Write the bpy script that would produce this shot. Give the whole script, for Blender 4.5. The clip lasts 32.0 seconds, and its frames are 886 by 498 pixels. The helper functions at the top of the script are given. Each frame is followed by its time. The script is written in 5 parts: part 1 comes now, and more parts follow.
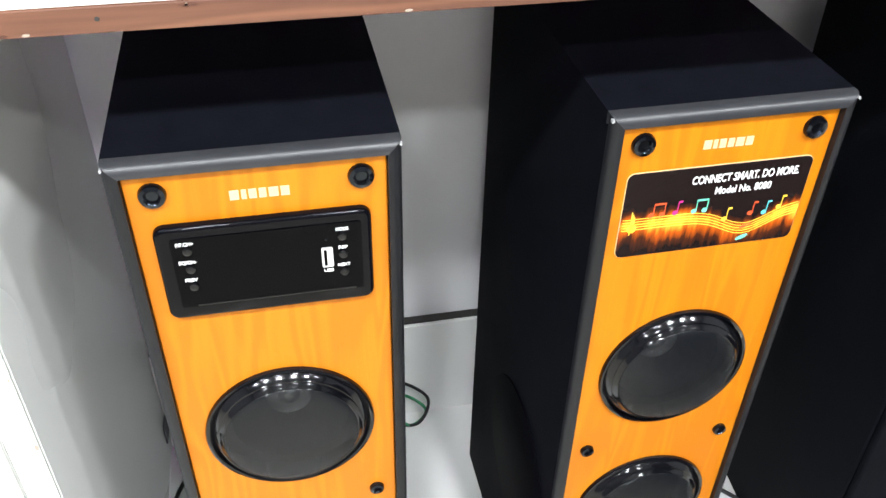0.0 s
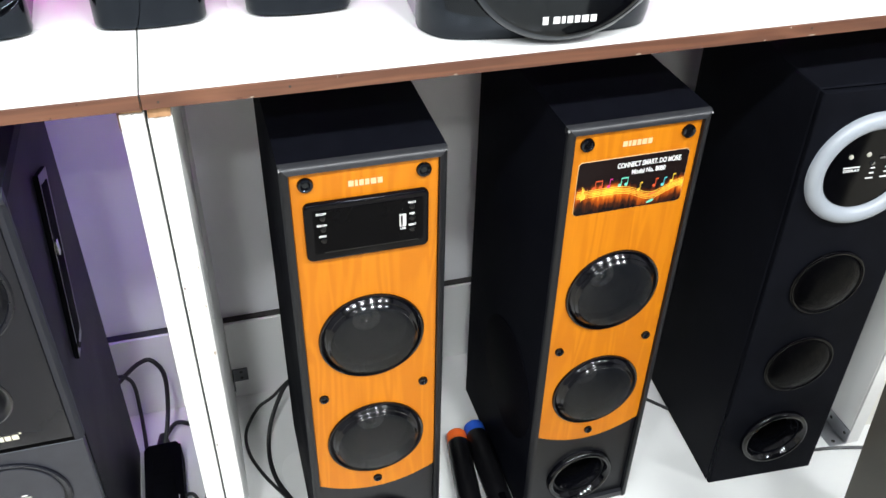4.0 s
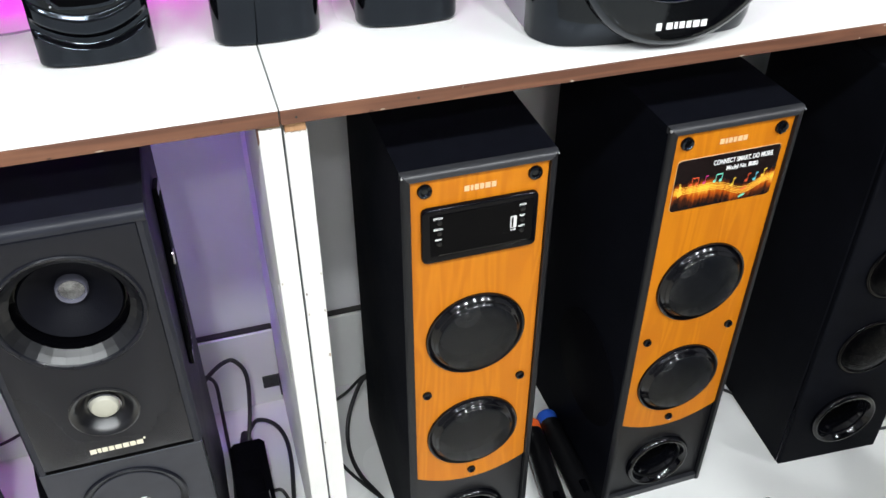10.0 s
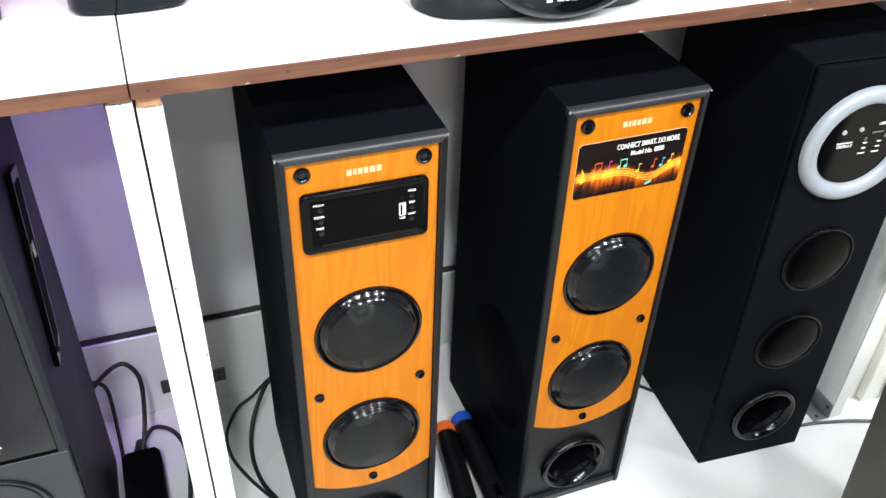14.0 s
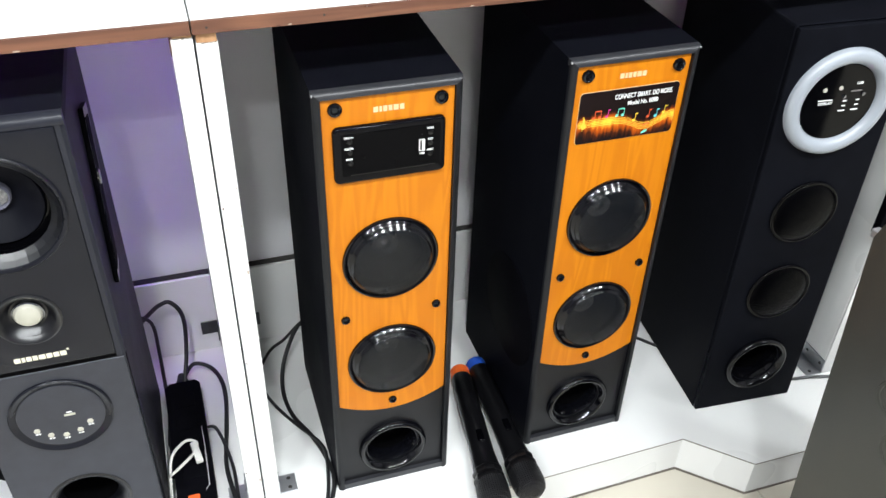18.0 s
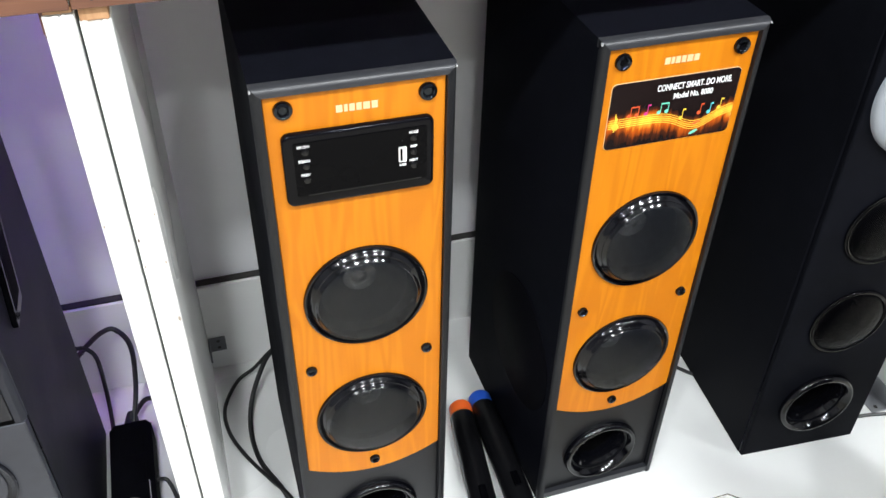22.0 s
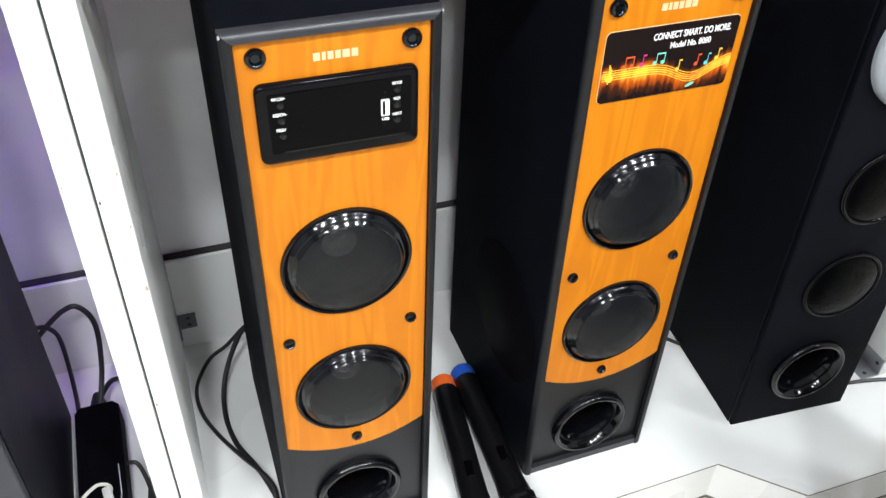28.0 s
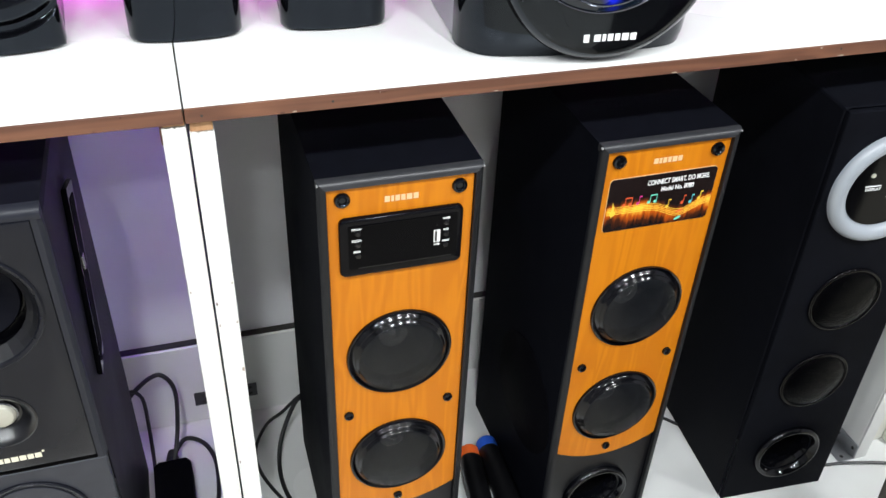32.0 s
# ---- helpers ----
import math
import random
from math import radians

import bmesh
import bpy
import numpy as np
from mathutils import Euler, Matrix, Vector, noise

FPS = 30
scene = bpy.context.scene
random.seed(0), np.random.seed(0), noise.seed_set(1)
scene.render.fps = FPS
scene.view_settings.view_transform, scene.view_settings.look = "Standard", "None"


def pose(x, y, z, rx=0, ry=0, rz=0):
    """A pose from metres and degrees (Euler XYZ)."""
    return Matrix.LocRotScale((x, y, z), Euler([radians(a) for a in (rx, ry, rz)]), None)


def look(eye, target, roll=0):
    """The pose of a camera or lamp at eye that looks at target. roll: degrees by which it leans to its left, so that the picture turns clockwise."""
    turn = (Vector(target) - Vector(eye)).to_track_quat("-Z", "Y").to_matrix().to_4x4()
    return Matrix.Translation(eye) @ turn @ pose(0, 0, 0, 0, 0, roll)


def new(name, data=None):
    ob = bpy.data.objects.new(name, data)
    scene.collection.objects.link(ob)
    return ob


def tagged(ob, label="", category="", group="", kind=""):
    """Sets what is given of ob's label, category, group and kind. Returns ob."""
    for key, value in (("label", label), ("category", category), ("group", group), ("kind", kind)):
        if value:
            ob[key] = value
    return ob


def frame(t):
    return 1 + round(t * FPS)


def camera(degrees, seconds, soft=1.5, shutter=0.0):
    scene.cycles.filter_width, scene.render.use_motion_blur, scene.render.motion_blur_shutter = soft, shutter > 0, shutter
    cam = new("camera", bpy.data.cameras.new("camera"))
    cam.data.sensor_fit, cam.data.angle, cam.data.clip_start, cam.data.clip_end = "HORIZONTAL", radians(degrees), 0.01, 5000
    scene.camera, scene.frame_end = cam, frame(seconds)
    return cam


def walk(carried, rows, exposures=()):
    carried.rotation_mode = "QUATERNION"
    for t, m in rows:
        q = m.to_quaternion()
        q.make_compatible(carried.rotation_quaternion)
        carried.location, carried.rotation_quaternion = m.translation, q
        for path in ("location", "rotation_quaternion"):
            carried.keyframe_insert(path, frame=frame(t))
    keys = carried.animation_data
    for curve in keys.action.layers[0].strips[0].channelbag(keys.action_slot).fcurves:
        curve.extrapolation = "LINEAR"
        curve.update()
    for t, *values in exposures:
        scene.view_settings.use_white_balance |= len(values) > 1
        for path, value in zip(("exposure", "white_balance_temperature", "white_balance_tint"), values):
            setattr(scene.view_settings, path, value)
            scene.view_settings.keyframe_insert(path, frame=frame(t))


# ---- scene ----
cam = camera(53.7, 32.0)
PATH = [
    (0, (-0.002, 0.001, 0.95), (0.332, 1.536, -0.288), 1.2),
    (0.2, (-0.034, -0.05, 0.983), (0.308, 1.517, -0.211), 1.1),
    (0.5, (-0.05, -0.108, 1.045), (0.284, 1.458, -0.152), 0.6),
    (1, (-0.088, -0.234, 1.072), (0.28, 1.334, -0.115), 0.3),
    (1.5, (-0.172, -0.372, 1.108), (0.222, 1.195, -0.07), 0.7),
    (2, (-0.23, -0.453, 1.142), (0.189, 1.113, -0.029), 1.5),
    (2.5, (-0.239, -0.499, 1.189), (0.213, 1.062, 0.023), 2.4),
    (3, (-0.242, -0.512, 1.202), (0.231, 1.048, 0.043), 2.9),
    (3.5, (-0.202, -0.412, 1.176), (0.261, 1.138, -0.001), 2.3),
    (5.5, (-0.062, -0.052, 0.982), (0.429, 1.416, -0.284), -0.6),
    (6, (-0.097, -0.126, 0.991), (0.409, 1.357, -0.251), 0.8),
    (6.5, (-0.154, -0.22, 1.004), (0.362, 1.279, -0.215), 1.4),
    (7, (-0.233, -0.326, 1.059), (0.28, 1.194, -0.136), 1.8),
    (7.5, (-0.282, -0.408, 1.131), (0.211, 1.128, -0.05), 1.7),
    (8, (-0.338, -0.493, 1.164), (0.118, 1.041, -0.036), 2.0),
    (8.5, (-0.348, -0.504, 1.182), (0.106, 1.033, -0.015), 2.0),
    (9, (-0.327, -0.445, 1.185), (0.138, 1.091, -0.008), 1.2),
    (9.5, (-0.298, -0.323, 1.161), (0.154, 1.204, -0.049), 0.3),
    (10, (-0.264, -0.252, 1.149), (0.206, 1.251, -0.084), 0.1),
    (10.5, (-0.234, -0.22, 1.136), (0.264, 1.256, -0.118), -0.3),
    (11, (-0.215, -0.197, 1.125), (0.287, 1.262, -0.147), -0.9),
    (11.5, (-0.207, -0.175, 1.112), (0.302, 1.272, -0.171), -1.1),
    (12, (-0.196, -0.151, 1.1), (0.324, 1.291, -0.184), -0.7),
    (12.5, (-0.184, -0.135, 1.096), (0.351, 1.32, -0.167), -0.3),
    (13, (-0.177, -0.16, 1.106), (0.371, 1.305, -0.141), 0.2),
    (13.5, (-0.171, -0.192, 1.088), (0.396, 1.273, -0.15), 1.2),
    (14, (-0.191, -0.234, 1.101), (0.384, 1.24, -0.123), 2.2),
    (14.5, (-0.25, -0.346, 1.119), (0.317, 1.142, -0.09), 2.8),
    (16.5, (-0.276, -0.491, 1.135), (0.31, 1.033, -0.019), 2.3),
    (17, (-0.273, -0.476, 1.141), (0.287, 1.055, -0.018), 2.1),
    (17.5, (-0.227, -0.373, 1.109), (0.314, 1.142, -0.079), 1.8),
    (18, (-0.223, -0.367, 1.105), (0.296, 1.136, -0.108), 1.9),
    (18.5, (-0.247, -0.426, 1.127), (0.283, 1.083, -0.074), 1.8),
    (19, (-0.269, -0.461, 1.145), (0.278, 1.063, -0.03), 1.9),
    (19.5, (-0.287, -0.448, 1.128), (0.252, 1.079, -0.046), 1.7),
    (20, (-0.252, -0.349, 1.097), (0.268, 1.16, -0.109), 1.3),
    (20.5, (-0.186, -0.23, 1.072), (0.304, 1.254, -0.176), 1.0),
    (21, (-0.143, -0.155, 1.05), (0.324, 1.325, -0.212), 0.4),
    (21.5, (-0.12, -0.131, 1.025), (0.347, 1.345, -0.241), 0.7),
    (22, (-0.135, -0.169, 1.014), (0.345, 1.304, -0.251), 1.3),
    (22.5, (-0.161, -0.232, 1.037), (0.335, 1.244, -0.218), 1.8),
    (23, (-0.207, -0.304, 1.069), (0.313, 1.184, -0.162), 2.0),
    (23.5, (-0.231, -0.383, 1.102), (0.304, 1.115, -0.11), 1.3),
    (24, (-0.272, -0.464, 1.119), (0.307, 1.04, -0.065), 1.1),
    (24.5, (-0.306, -0.508, 1.159), (0.281, 1.007, -0.007), 0.6),
    (25, (-0.316, -0.49, 1.15), (0.266, 1.033, -0.008), 0.5),
    (25.5, (-0.274, -0.396, 1.126), (0.317, 1.118, -0.039), 0.5),
    (27.5, (-0.112, -0.096, 0.995), (0.416, 1.342, -0.291), 2.0),
    (28, (-0.14, -0.141, 0.972), (0.399, 1.284, -0.324), 2.2),
    (28.5, (-0.189, -0.215, 1.012), (0.355, 1.219, -0.271), 3.2),
    (28.7, (-0.241, -0.257, 1.038), (0.324, 1.197, -0.214), 3.6),
    (29, (-0.312, -0.312, 1.107), (0.205, 1.17, -0.132), 3.4),
    (29.2, (-0.383, -0.354, 1.127), (0.134, 1.149, -0.087), 3.6),
    (29.5, (-0.47, -0.416, 1.166), (-0.063, 1.135, -0.029), 2.8),
    (29.8, (-0.58, -0.453, 1.194), (-0.213, 1.144, 0.048), 3.4),
    (30, (-0.56, -0.468, 1.229), (-0.26, 1.146, 0.086), 3.3),
    (30.2, (-0.559, -0.449, 1.206), (-0.178, 1.168, 0.093), 4.9),
    (30.5, (-0.477, -0.41, 1.206), (-0.042, 1.199, 0.101), 5.0),
    (30.8, (-0.442, -0.397, 1.218), (0.082, 1.187, 0.115), 4.6),
    (31, (-0.419, -0.403, 1.217), (0.121, 1.175, 0.114), 4.1),
    (31.2, (-0.39, -0.371, 1.197), (0.199, 1.188, 0.091), 4.3),
    (31.5, (-0.303, -0.323, 1.162), (0.254, 1.238, 0.043), 3.7),
    (31.8, (-0.236, -0.258, 1.128), (0.317, 1.265, -0.045), 3.6),
    (32, (-0.201, -0.253, 1.119), (0.319, 1.275, -0.062), 2.8),
]
EXPOSURES = [(0, 0.17), (0.8, -0.09), (2, -0.33), (3.5, -0.36), (5.5, -0.14), (6.5, -0.17), (7.4, -0.27), (8, -0.46), (9, -0.63), (10, -0.66), (10.8, -0.48), (12.2, -0.41), (12.7, -0.50), (13.2, -0.52), (14, -0.22), (16, -0.22), (18, -0.30), (20, -0.28), (23.4, -0.21), (25, -0.30), (28.6, -0.22), (29.5, -0.38), (30, -0.70), (30.5, -1.08), (31.2, -1.08), (32, -0.62)]
walk(cam, [(t, look(eye, target, roll)) for t, eye, target, roll in PATH], EXPOSURES)

# ---- light ----
world = bpy.data.worlds.new("world")
scene.world = world
world.use_nodes = True
world.node_tree.nodes["Background"].inputs[0].default_value = (0.8, 0.85, 1.0, 1)
world.node_tree.nodes["Background"].inputs[1].default_value = 0.02
CEIL = 2.75
LAMPS = [(-2.0 + 0.8 * k, -1.08, 46.0) for k in range(6)] + [(x, -2.25, 29.0) for x in (-1.65, -0.55, 0.55, 1.65)]
LAMP_SIZE = 0.20


# ---- materials ----
def mat(name, col, rough=0.5, metal=0.0, var=0.12, scale=30.0, bump=0.0, bscale=300.0, rvar=0.12,
        stretch=(1, 1, 1), coat=0.0, spec=0.5, wear=0.0):
    m = bpy.data.materials.new(name)
    m.use_nodes = True
    nt = m.node_tree
    b = nt.nodes["Principled BSDF"]
    tc = nt.nodes.new("ShaderNodeTexCoord")
    mp = nt.nodes.new("ShaderNodeMapping")
    mp.inputs["Scale"].default_value = stretch
    nt.links.new(tc.outputs["Object"], mp.inputs[0])
    n1 = nt.nodes.new("ShaderNodeTexNoise")
    n1.inputs["Scale"].default_value, n1.inputs["Detail"].default_value = scale, 5
    nt.links.new(mp.outputs[0], n1.inputs["Vector"])
    n2 = nt.nodes.new("ShaderNodeTexNoise")
    n2.inputs["Scale"].default_value, n2.inputs["Detail"].default_value = scale * 0.12, 3
    nt.links.new(tc.outputs["Object"], n2.inputs["Vector"])
    add = nt.nodes.new("ShaderNodeMath")
    add.operation = "ADD"
    nt.links.new(n1.outputs[0], add.inputs[0])
    nt.links.new(n2.outputs[0], add.inputs[1])
    mr = nt.nodes.new("ShaderNodeMapRange")
    mr.inputs[1].default_value, mr.inputs[2].default_value = 0.6, 1.4
    mr.inputs[3].default_value, mr.inputs[4].default_value = 1 - var, 1 + var
    nt.links.new(add.outputs[0], mr.inputs[0])
    mix = nt.nodes.new("ShaderNodeMix")
    mix.data_type, mix.blend_type = "RGBA", "MULTIPLY"
    mix.inputs[0].default_value = 1.0
    mix.inputs[6].default_value = (*col, 1)
    nt.links.new(mr.outputs[0], mix.inputs[7])
    out = mix.outputs[2]
    if wear:
        n3 = nt.nodes.new("ShaderNodeTexNoise")
        n3.inputs["Scale"].default_value, n3.inputs["Detail"].default_value = scale * 0.5, 8
        nt.links.new(tc.outputs["Object"], n3.inputs["Vector"])
        r3 = nt.nodes.new("ShaderNodeMapRange")
        r3.inputs[1].default_value, r3.inputs[2].default_value, r3.inputs[4].default_value = 0.62, 0.72, wear
        nt.links.new(n3.outputs[0], r3.inputs[0])
        mw = nt.nodes.new("ShaderNodeMix")
        mw.data_type = "RGBA"
        mw.inputs[7].default_value = (0.28, 0.25, 0.21, 1)
        nt.links.new(r3.outputs[0], mw.inputs[0])
        nt.links.new(out, mw.inputs[6])
        out = mw.outputs[2]
    nt.links.new(out, b.inputs["Base Color"])
    rr = nt.nodes.new("ShaderNodeMapRange")
    rr.inputs[1].default_value, rr.inputs[2].default_value = 0.3, 0.7
    rr.inputs[3].default_value, rr.inputs[4].default_value = max(0.02, rough * (1 - rvar)), min(1, rough * (1 + rvar))
    nt.links.new(n2.outputs[0], rr.inputs[0])
    nt.links.new(rr.outputs[0], b.inputs["Roughness"])
    b.inputs["Metallic"].default_value = metal
    b.inputs["Specular IOR Level"].default_value = spec
    b.inputs["Coat Weight"].default_value = coat
    if bump:
        n4 = nt.nodes.new("ShaderNodeTexNoise")
        n4.inputs["Scale"].default_value, n4.inputs["Detail"].default_value = bscale, 2
        nt.links.new(mp.outputs[0], n4.inputs["Vector"])
        bp = nt.nodes.new("ShaderNodeBump")
        bp.inputs["Strength"].default_value, bp.inputs["Distance"].default_value = bump, 0.001
        nt.links.new(n4.outputs[0], bp.inputs["Height"])
        nt.links.new(bp.outputs[0], b.inputs["Normal"])
    return m


def glow(name, col, strength):
    m = bpy.data.materials.new(name)
    m.use_nodes = True
    b = m.node_tree.nodes["Principled BSDF"]
    b.inputs["Base Color"].default_value = (*[0.05 * c + 0.01 for c in col], 1)
    b.inputs["Emission Color"].default_value = (*col, 1)
    b.inputs["Emission Strength"].default_value = strength
    return m


def spots_mat(name, base, rough, spec, spots, ramp=None, lo=0.0, hi=1.0):
    """Plastic window with lamps behind it: round blurred spots (x, z, rx, rz, colour), over an even glow that runs along x."""
    m = bpy.data.materials.new(name)
    m.use_nodes = True
    nt = m.node_tree
    b = nt.nodes["Principled BSDF"]
    b.inputs["Base Color"].default_value = (*base, 1)
    b.inputs["Roughness"].default_value = rough
    b.inputs["Specular IOR Level"].default_value = spec
    tc = nt.nodes.new("ShaderNodeTexCoord")
    sep = nt.nodes.new("ShaderNodeSeparateXYZ")
    nt.links.new(tc.outputs["Object"], sep.inputs[0])
    total = None
    if ramp:
        mr = nt.nodes.new("ShaderNodeMapRange")
        mr.inputs[1].default_value, mr.inputs[2].default_value = lo, hi
        nt.links.new(sep.outputs[0], mr.inputs[0])
        cr = nt.nodes.new("ShaderNodeValToRGB")
        el = cr.color_ramp.elements
        el[0].position, el[0].color = 0.0, (*ramp[0][1], 1)
        el[1].position, el[1].color = 1.0, (*ramp[-1][1], 1)
        for p, c in ramp[1:-1]:
            el.new(p).color = (*c, 1)
        nt.links.new(mr.outputs[0], cr.inputs[0])
        total = cr.outputs[0]
    for sx, sz, rx, rz, col in spots:
        d = []
        for k, o, r in ((0, sx, rx), (2, sz, rz)):
            q = nt.nodes.new("ShaderNodeMath")
            q.operation = "SUBTRACT"
            q.inputs[1].default_value = o
            nt.links.new(sep.outputs[k], q.inputs[0])
            w = nt.nodes.new("ShaderNodeMath")
            w.operation = "MULTIPLY"
            nt.links.new(q.outputs[0], w.inputs[0])
            nt.links.new(q.outputs[0], w.inputs[1])
            v = nt.nodes.new("ShaderNodeMath")
            v.operation = "MULTIPLY"
            v.inputs[1].default_value = -1 / (r * r)
            nt.links.new(w.outputs[0], v.inputs[0])
            d.append(v)
        e = nt.nodes.new("ShaderNodeMath")
        nt.links.new(d[0].outputs[0], e.inputs[0])
        nt.links.new(d[1].outputs[0], e.inputs[1])
        g = nt.nodes.new("ShaderNodeMath")
        g.operation = "EXPONENT"
        nt.links.new(e.outputs[0], g.inputs[0])
        sc = nt.nodes.new("ShaderNodeVectorMath")
        sc.operation = "SCALE"
        sc.inputs[0].default_value = col
        nt.links.new(g.outputs[0], sc.inputs["Scale"])
        if total is None:
            total = sc.outputs[0]
        else:
            ad = nt.nodes.new("ShaderNodeVectorMath")
            nt.links.new(total, ad.inputs[0])
            nt.links.new(sc.outputs[0], ad.inputs[1])
            total = ad.outputs[0]
    nt.links.new(total, b.inputs["Emission Color"])
    b.inputs["Emission Strength"].default_value = 1.9
    return m


def wood_mat(name, dark, light, grain=1.0, rough=0.38, level=False, spec=0.5):
    """Upright (or level) straight grain with long cathedral figures."""
    m = bpy.data.materials.new(name)
    m.use_nodes = True
    nt = m.node_tree
    b = nt.nodes["Principled BSDF"]
    tc = nt.nodes.new("ShaderNodeTexCoord")
    info = nt.nodes.new("ShaderNodeObjectInfo")
    off = nt.nodes.new("ShaderNodeVectorMath")
    off.operation = "MULTIPLY_ADD"
    off.inputs[1].default_value = (3.1, 0.0, 5.7)
    nt.links.new(info.outputs["Random"], off.inputs[0])
    nt.links.new(tc.outputs["Object"], off.inputs[2])
    mp = nt.nodes.new("ShaderNodeMapping")
    mp.inputs["Scale"].default_value = (0.10, 1, 1) if level else (1, 1, 0.10)
    nt.links.new(off.outputs[0], mp.inputs[0])
    n1 = nt.nodes.new("ShaderNodeTexNoise")
    n1.inputs["Scale"].default_value, n1.inputs["Detail"].default_value, n1.inputs["Distortion"].default_value = 26, 2, 0.6
    nt.links.new(mp.outputs[0], n1.inputs["Vector"])
    mul = nt.nodes.new("ShaderNodeMath")
    mul.operation = "MULTIPLY"
    mul.inputs[1].default_value = 46
    nt.links.new(n1.outputs[0], mul.inputs[0])
    sn = nt.nodes.new("ShaderNodeMath")
    sn.operation = "SINE"
    nt.links.new(mul.outputs[0], sn.inputs[0])
    mp2 = nt.nodes.new("ShaderNodeMapping")
    mp2.inputs["Scale"].default_value = (0.035, 1, 1) if level else (1, 1, 0.035)
    nt.links.new(off.outputs[0], mp2.inputs[0])
    n2 = nt.nodes.new("ShaderNodeTexNoise")
    n2.inputs["Scale"].default_value, n2.inputs["Detail"].default_value = 420, 3
    nt.links.new(mp2.outputs[0], n2.inputs["Vector"])
    n3 = nt.nodes.new("ShaderNodeTexNoise")
    n3.inputs["Scale"].default_value = 14
    nt.links.new(mp.outputs[0], n3.inputs["Vector"])
    f = nt.nodes.new("ShaderNodeMath")
    f.operation = "MULTIPLY_ADD"
    f.inputs[1].default_value, f.inputs[2].default_value = 0.16 * grain, 0.0
    nt.links.new(sn.outputs[0], f.inputs[0])
    f2 = nt.nodes.new("ShaderNodeMath")
    f2.operation = "MULTIPLY_ADD"
    f2.inputs[1].default_value = 0.24
    nt.links.new(n2.outputs[0], f2.inputs[0])
    nt.links.new(f.outputs[0], f2.inputs[2])
    f3 = nt.nodes.new("ShaderNodeMath")
    f3.operation = "MULTIPLY_ADD"
    f3.inputs[1].default_value = 0.5
    nt.links.new(n3.outputs[0], f3.inputs[0])
    nt.links.new(f2.outputs[0], f3.inputs[2])
    cr = nt.nodes.new("ShaderNodeValToRGB")
    cr.color_ramp.elements[0].position, cr.color_ramp.elements[0].color = 0.25, (*dark, 1)
    cr.color_ramp.elements[1].position, cr.color_ramp.elements[1].color = 0.80, (*light, 1)
    nt.links.new(f3.outputs[0], cr.inputs[0])
    nt.links.new(cr.outputs[0], b.inputs["Base Color"])
    b.inputs["Roughness"].default_value = rough
    b.inputs["Specular IOR Level"].default_value = spec
    bp = nt.nodes.new("ShaderNodeBump")
    bp.inputs["Strength"].default_value, bp.inputs["Distance"].default_value = 0.12, 0.0006
    nt.links.new(n2.outputs[0], bp.inputs["Height"])
    nt.links.new(bp.outputs[0], b.inputs["Normal"])
    return m


def mesh_mat(name, col, cover=0.80, spec=0.30):
    """Very fine perforated steel: the holes are too small to tell apart, so a share of the light passes."""
    m = mat(name, col, 0.24, var=0.10, scale=90, bump=0.25, bscale=1400, spec=spec)
    nt = m.node_tree
    tc = nt.nodes.new("ShaderNodeTexCoord")
    sep = nt.nodes.new("ShaderNodeSeparateXYZ")
    nt.links.new(tc.outputs["Object"], sep.inputs[0])
    waves = []
    for axis in (0, 2):
        k = nt.nodes.new("ShaderNodeMath")
        k.operation = "MULTIPLY"
        k.inputs[1].default_value = 2 * math.pi / 0.0024
        nt.links.new(sep.outputs[axis], k.inputs[0])
        w = nt.nodes.new("ShaderNodeMath")
        w.operation = "SINE"
        nt.links.new(k.outputs[0], w.inputs[0])
        waves.append(w)
    p = nt.nodes.new("ShaderNodeMath")
    p.operation = "MULTIPLY"
    nt.links.new(waves[0].outputs[0], p.inputs[0])
    nt.links.new(waves[1].outputs[0], p.inputs[1])
    q = nt.nodes.new("ShaderNodeMath")
    q.operation = "MULTIPLY_ADD"
    q.inputs[1].default_value, q.inputs[2].default_value = 0.16, cover
    nt.links.new(p.outputs[0], q.inputs[0])
    nt.links.new(q.outputs[0], m.node_tree.nodes["Principled BSDF"].inputs["Alpha"])
    return m


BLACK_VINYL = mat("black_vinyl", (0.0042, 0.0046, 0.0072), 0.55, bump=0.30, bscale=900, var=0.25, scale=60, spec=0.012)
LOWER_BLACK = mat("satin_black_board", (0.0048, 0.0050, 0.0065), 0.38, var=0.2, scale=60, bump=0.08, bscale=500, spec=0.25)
# one satin trim in two tones: lit across the top, shaded down the sides
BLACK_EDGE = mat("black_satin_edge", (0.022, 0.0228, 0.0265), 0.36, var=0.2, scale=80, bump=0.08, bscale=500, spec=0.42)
BLACK_EDGE_SHADED = mat("black_edge_shaded", (0.0085, 0.0090, 0.0110), 0.42, var=0.2, scale=80, bump=0.08, bscale=500, spec=0.22)
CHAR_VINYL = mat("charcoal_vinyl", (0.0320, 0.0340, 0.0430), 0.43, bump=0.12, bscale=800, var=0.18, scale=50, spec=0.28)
MATT_BLACK = mat("matt_black", (0.0028, 0.0028, 0.0040), 0.60, bump=0.3, bscale=900, var=0.3, scale=50, spec=0.012)
CHAR_GLOSS = mat("gloss_charcoal_panel", (0.0082, 0.0088, 0.0128), 0.22, var=0.12, scale=30, spec=0.20)
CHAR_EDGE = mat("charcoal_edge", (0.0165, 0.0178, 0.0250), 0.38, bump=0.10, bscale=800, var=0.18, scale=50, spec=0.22)
